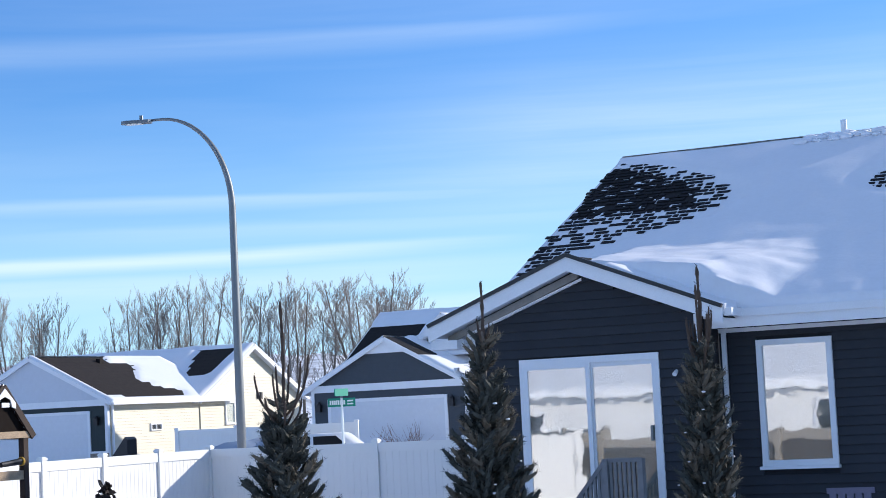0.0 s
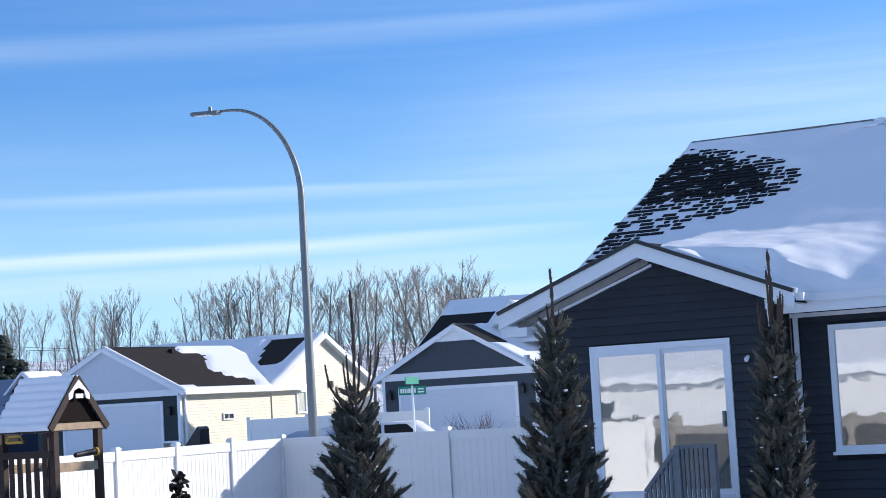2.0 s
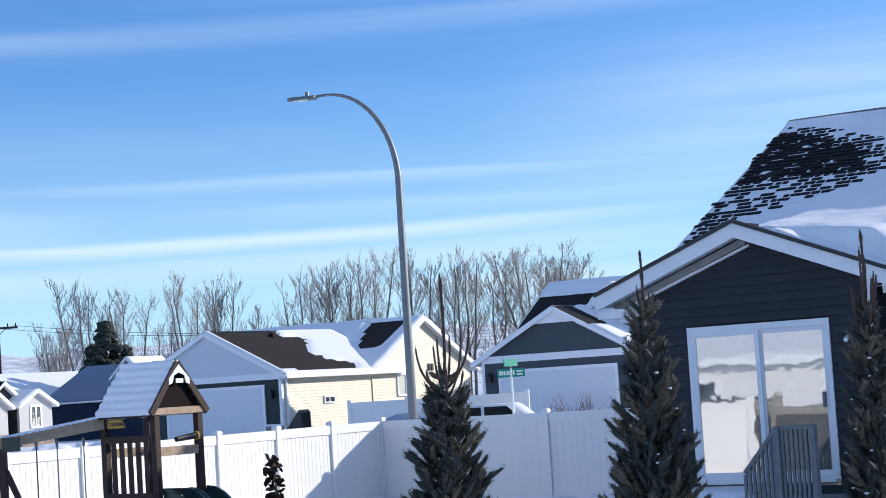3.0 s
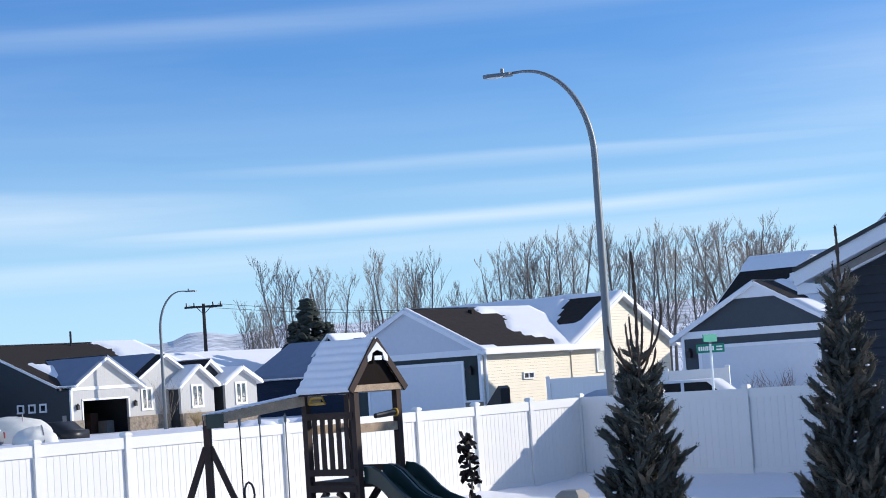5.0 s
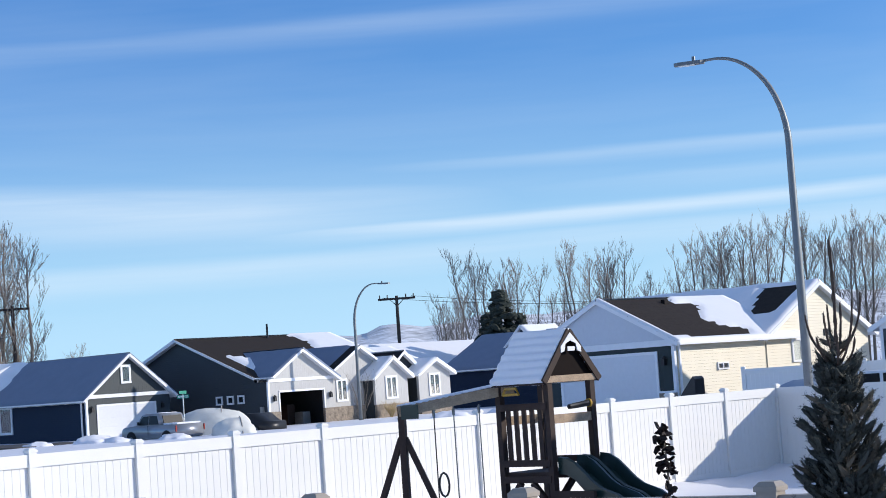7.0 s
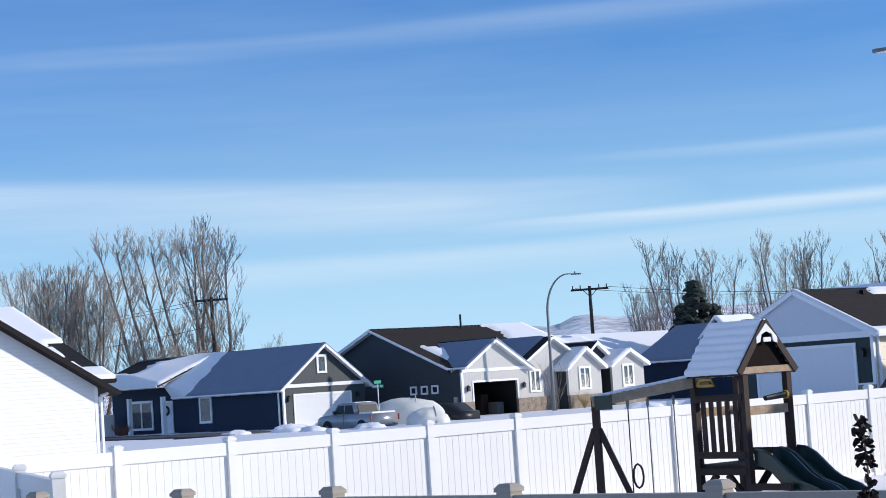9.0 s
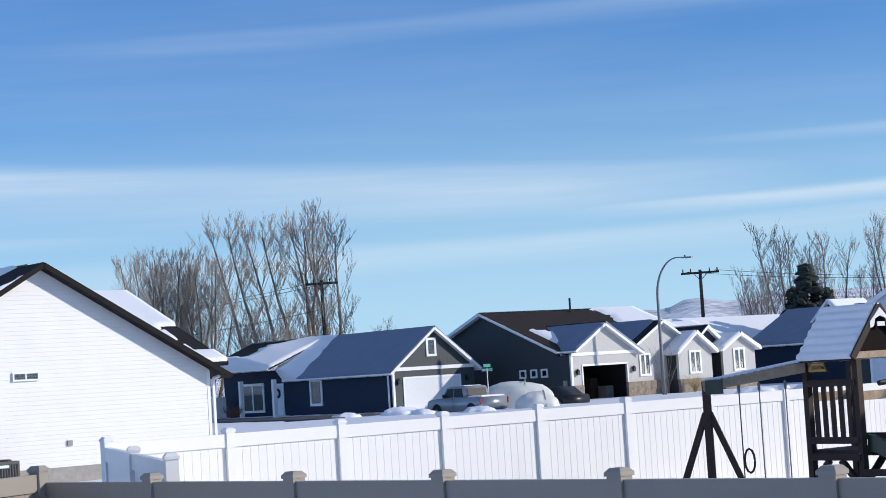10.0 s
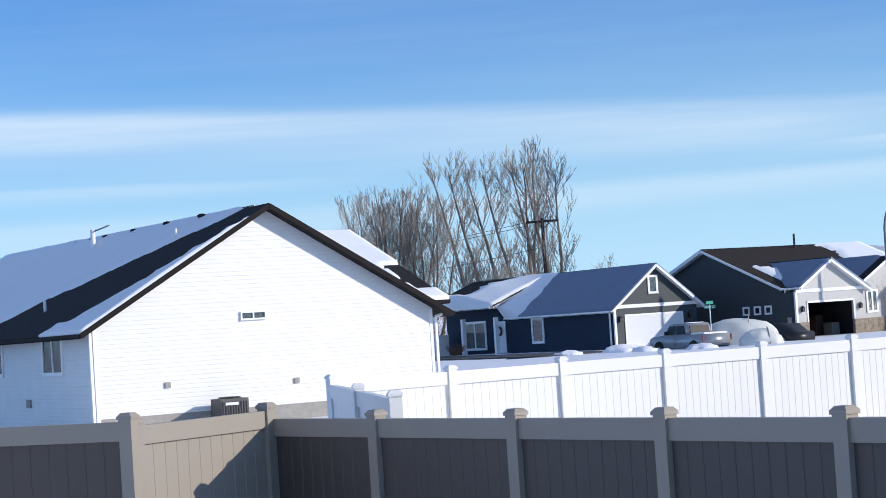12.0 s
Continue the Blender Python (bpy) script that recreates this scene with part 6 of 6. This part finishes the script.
truck = vehicle("pickup_truck", G((-45.6, 94.0), 0, 0, -0.1) @ pose(0, 0, 0, 0, 0, -2) @ Matrix.Scale(0.95, 4), "silver crew cab pickup parked in the snow",
                [(-2.75, 0.5), (-2.8, 0.8), (-2.76, 1.1), (-2.5, 1.2), (-1.42, 1.27), (-0.75, 1.27), (0.95, 1.27), (1.15, 1.27), (2.75, 1.27), (2.78, 0.6), (2.6, 0.5)], 1.9, M_silver,
                [], (-1.8, 1.75))
cabin = prism(bmesh.new(), [(-1.45, 1.25), (-0.72, 1.86), (-0.5, 1.93), (0.75, 1.93), (0.95, 1.86), (1.14, 1.25)], "u", -0.88, 1.76)
for v in cabin.verts:
    v.co.y *= 1 - 0.16 * (v.co.z - 1.25)
bmesh.ops.bevel(cabin, geom=cabin.edges[:], offset=0.04, segments=2, affect="EDGES")
part("cabin", cabin, M_silver, truck, "", True)
for cell in ([(-1.2, 1.31), (-0.68, 1.78), (-0.14, 1.8), (-0.14, 1.31)], [(-0.04, 1.31), (-0.04, 1.8), (0.7, 1.8), (0.92, 1.31)]):
    for sg in (-1, 1):
        y = sg * 0.875
        pane_ = prism(bmesh.new(), cell, "u", min(y, y + sg * 0.025), 0.025)
        for v in pane_.verts:
            v.co.y *= 1 - 0.16 * (v.co.z - 1.25)
        part("side_window", pane_, M_tint, truck)
part("windscreen", beam(bmesh.new(), (-1.38, 0, 1.36), (-0.82, 0, 1.83), 1.5, 0.05, Vector((0, 0, 1))), M_tint, truck)
part("rear_window", beam(bmesh.new(), (1.13, 0, 1.36), (1.0, 0, 1.78), 1.3, 0.05, Vector((1, 0, 0))), M_tint, truck)
for y in (-1.03, 0.93):
    part("wing_mirror", box(bmesh.new(), -1.05, -0.92, y, y + 0.1, 1.32, 1.5), M_black, truck)
part("bed_load", box(bmesh.new(), 1.3, 2.65, -0.8, 0.8, 1.2, 1.36), M_snow, truck, "snow lying in the truck bed")
part("roof_snow", box(bmesh.new(), -0.3, 0.65, -0.6, 0.6, 1.92, 1.96), M_snow, truck)
for y in (-0.86, 0.64):
    part("headlight", box(bmesh.new(), -2.83, -2.74, y, y + 0.22, 0.88, 1.06), M_lettering, truck)
for x in (-1.8, 1.75):
    for sg in (-1, 1):
        part("wheel_arch", tube(bmesh.new(), [(x, sg * 0.93, 0.44), (x, sg * 0.965, 0.44)], [0.52, 0.52], 16), M_rubber, truck)
part("grille", box(bmesh.new(), -2.84, -2.76, -0.55, 0.55, 0.75, 1.08), M_black, truck)
part("bumper", box(bmesh.new(), -2.9, -2.7, -0.92, 0.92, 0.48, 0.7), M_metal, truck)
part("door_seam", box(bmesh.new(), -0.1, -0.08, -0.955, 0.955, 0.6, 1.25), M_black, truck)
for y in (-0.97, 0.95):
    part("tail_light", box(bmesh.new(), 2.7, 2.79, y - 0.02, y + 0.04, 0.85, 1.2), M_red, truck)
vehicle("car", G((-43.1, 100.3), 0, 0, -0.1) @ pose(0, 0, 0, 0, 0, 5), "dark hatchback car parked by open garage",
        [(-2.1, 0.35), (-2.1, 0.85), (-1.1, 0.95), (-0.5, 1.42), (0.9, 1.42), (1.6, 0.95), (2.1, 0.9), (2.1, 0.35)], 1.75, M_black,
        [[(-0.85, 0.98), (-0.4, 1.36), (0.1, 1.36), (0.1, 0.98)]], (-1.35, 1.3))
parked = vehicle("car", pose(-3.9, 58.5, 0.35, 0, 0, 172), "white car parked in front of slate house",
                 [(-2.2, 0.35), (-2.2, 0.9), (-1.2, 1.02), (-0.6, 1.5), (1.1, 1.5), (1.8, 1.02), (2.2, 0.95), (2.2, 0.35)], 1.8, M_trim,
                 [[(-0.95, 1.04), (-0.5, 1.43), (0.2, 1.43), (0.2, 1.04)], [(0.3, 1.04), (0.3, 1.43), (1.0, 1.43), (1.5, 1.04)]], (-1.4, 1.35))


def covered(m, lx, ly, h, seed, label, material):
    """A machine under a tarpaulin: a slack, wrinkled hump."""
    c = thing("tarp_cover", m, label, "cover", "covered machines")
    bm = bmesh.new()
    bmesh.ops.create_uvsphere(bm, u_segments=40, v_segments=20, radius=1)
    for v in bm.verts:
        n = v.co.copy()
        sq = 1 / max(abs(n.x), abs(n.y), 0.72)
        k = 1 + 0.06 * fbm(n.x * 2, n.y * 2 + n.z * 3, 1.3, seed)
        v.co = Vector((n.x * lx * min(sq, 1.2) * k, n.y * ly * min(sq, 1.2) * k, max(n.z, -0.02) * h * k - 0.02))
    part("sheet", bm, material, c, "", True)
    part("strap", tube(bmesh.new(), [(0.3 * lx, ly * 1.05 * math.cos(a), h * 1.03 * math.sin(a)) for a in (0.15, 0.6, 1.1, 1.57, 2.0, 2.5, 3.0)], [0.03] * 7, 5), M_concrete, c)


covered(G((-43.9, 96.6), 0, 0, 0.1) @ pose(0, 0, 0, 0, 0, 50), 2.2, 1.1, 1.75, 3, "boat under a pale wrinkled tarpaulin", M_tarp)
covered(G((-41.1, 93.4), 0, 0, 0.1) @ pose(0, 0, 0, 0, 0, 60), 1.15, 0.9, 1.15, 9, "machine under a pale wrinkled tarpaulin", M_tarp)
covered(pose(-6.1, 56.5, 0.3, 0, 0, 8), 1.75, 0.9, 1.5, 4, "car hidden under a grey blue cover", mat("blue_grey_cover", (0.3, 0.36, 0.45), 0.6, var=0.06))

# heaps of ploughed snow by the drives
rnd = random.Random(3)
for x, y, s in ((-48.4, 91.5, 0.8), (-47.2, 91.6, 0.6), (-43.6, 91.4, 0.55), (-49.5, 93.5, 0.6), (-31, 100, 0.7), (-29, 104, 0.6), (-52.5, 92.5, 0.5)):
    bm = bmesh.new()
    bmesh.ops.create_icosphere(bm, subdivisions=4, radius=1)
    for v in bm.verts:
        n = v.co.copy()
        v.co = n * (1 + 0.25 * fbm(n.x + x, n.y + y, 1.4, s) + 0.1 * fbm(n.x * 2, n.z * 2, 2.5, y))
        v.co.z *= 0.6
    o = part("snow_mound", bm, M_snow, None, "", True)
    o.matrix_world = pose(x, y, 0.3, 0, 0, 30) @ Matrix.Diagonal((s * 1.6, s, s, 1))
    tagged(o, "ploughed heap of lumpy snow by the drive", "snow heap", "ploughed snow heaps")

# shrubs by the houses
def low_shrub(ob, h, w, n, seed, material):
    rnd = random.Random(seed)
    bm = bmesh.new()
    for k in range(n):
        a = rnd.uniform(0, 6.28)
        d = Vector((math.cos(a) * w / h, math.sin(a) * w / h, rnd.uniform(0.6, 1.2))).normalized()
        twigs(bm, Vector((0, 0, 0)), d, h * rnd.uniform(0.6, 1.0), 0.02, 1, rnd, 0.5, 0.5)
    part("branches", bm, material, ob)


low_shrub(sh, 1.5, 1.0, 26, 1, M_rust)
low_shrub(thing("shrub", G((-54.15, 101.45), -16.4, -2.0, 0.2), "dry rust coloured shrub by the porch", "shrub"), 1.2, 0.9, 40, 2, M_rust)
low_shrub(thing("shrub", G((-44.3, 106.1), 1.2, 9.0, 0.3), "tuft of dry straw coloured grass", "shrub"), 1.1, 0.5, 34, 3, mat("straw", (0.4, 0.3, 0.15), 0.9))
low_shrub(thing("street_tree", G((-44.3, 106.1), 2.2, 5.6, 0.3), "young leafless street tree by the garage", "tree"), 3.4, 0.9, 10, 7, M_bark)
# clutter in the open garage
for k, (v, z, c) in enumerate(((1.1, 1.1, M_red), (1.5, 0.7, M_trim), (3.6, 1.4, M_wood), (2.6, 1.9, M_black), (4.0, 0.9, M_metal))):
    bm = box(bmesh.new(), -0.4, 0.4, -0.3, 0.3, 0, z)
    bmesh.ops.bevel(bm, geom=bm.edges[:], offset=0.04, segments=2)
    o = part("storage_box", bm, c)
    o.matrix_world = G((-44.3, 106.1), -1.6 - 0.5 * k % 2, v, 0.2)
    tagged(o, "stored box in the dim open garage", "box", "garage clutter")
# dark bin by the cream house
bn = thing("wheelie_bin", G((-13.4, 73.76), 1.5, -1.0, 0.35), "black covered grill beside cream house", "grill")
bm = box(bmesh.new(), -0.4, 0.4, -0.3, 0.3, 0, 0.8)
bmesh.ops.bevel(bm, geom=bm.edges[:], offset=0.08, segments=2)
part("body", bm, M_black, bn)
part("cover", prism(bmesh.new(), [(-0.4, 0.8), (0.3, 1.6), (0.4, 1.5), (0.4, 0.8)], "u", -0.3, 0.6), M_black, bn)
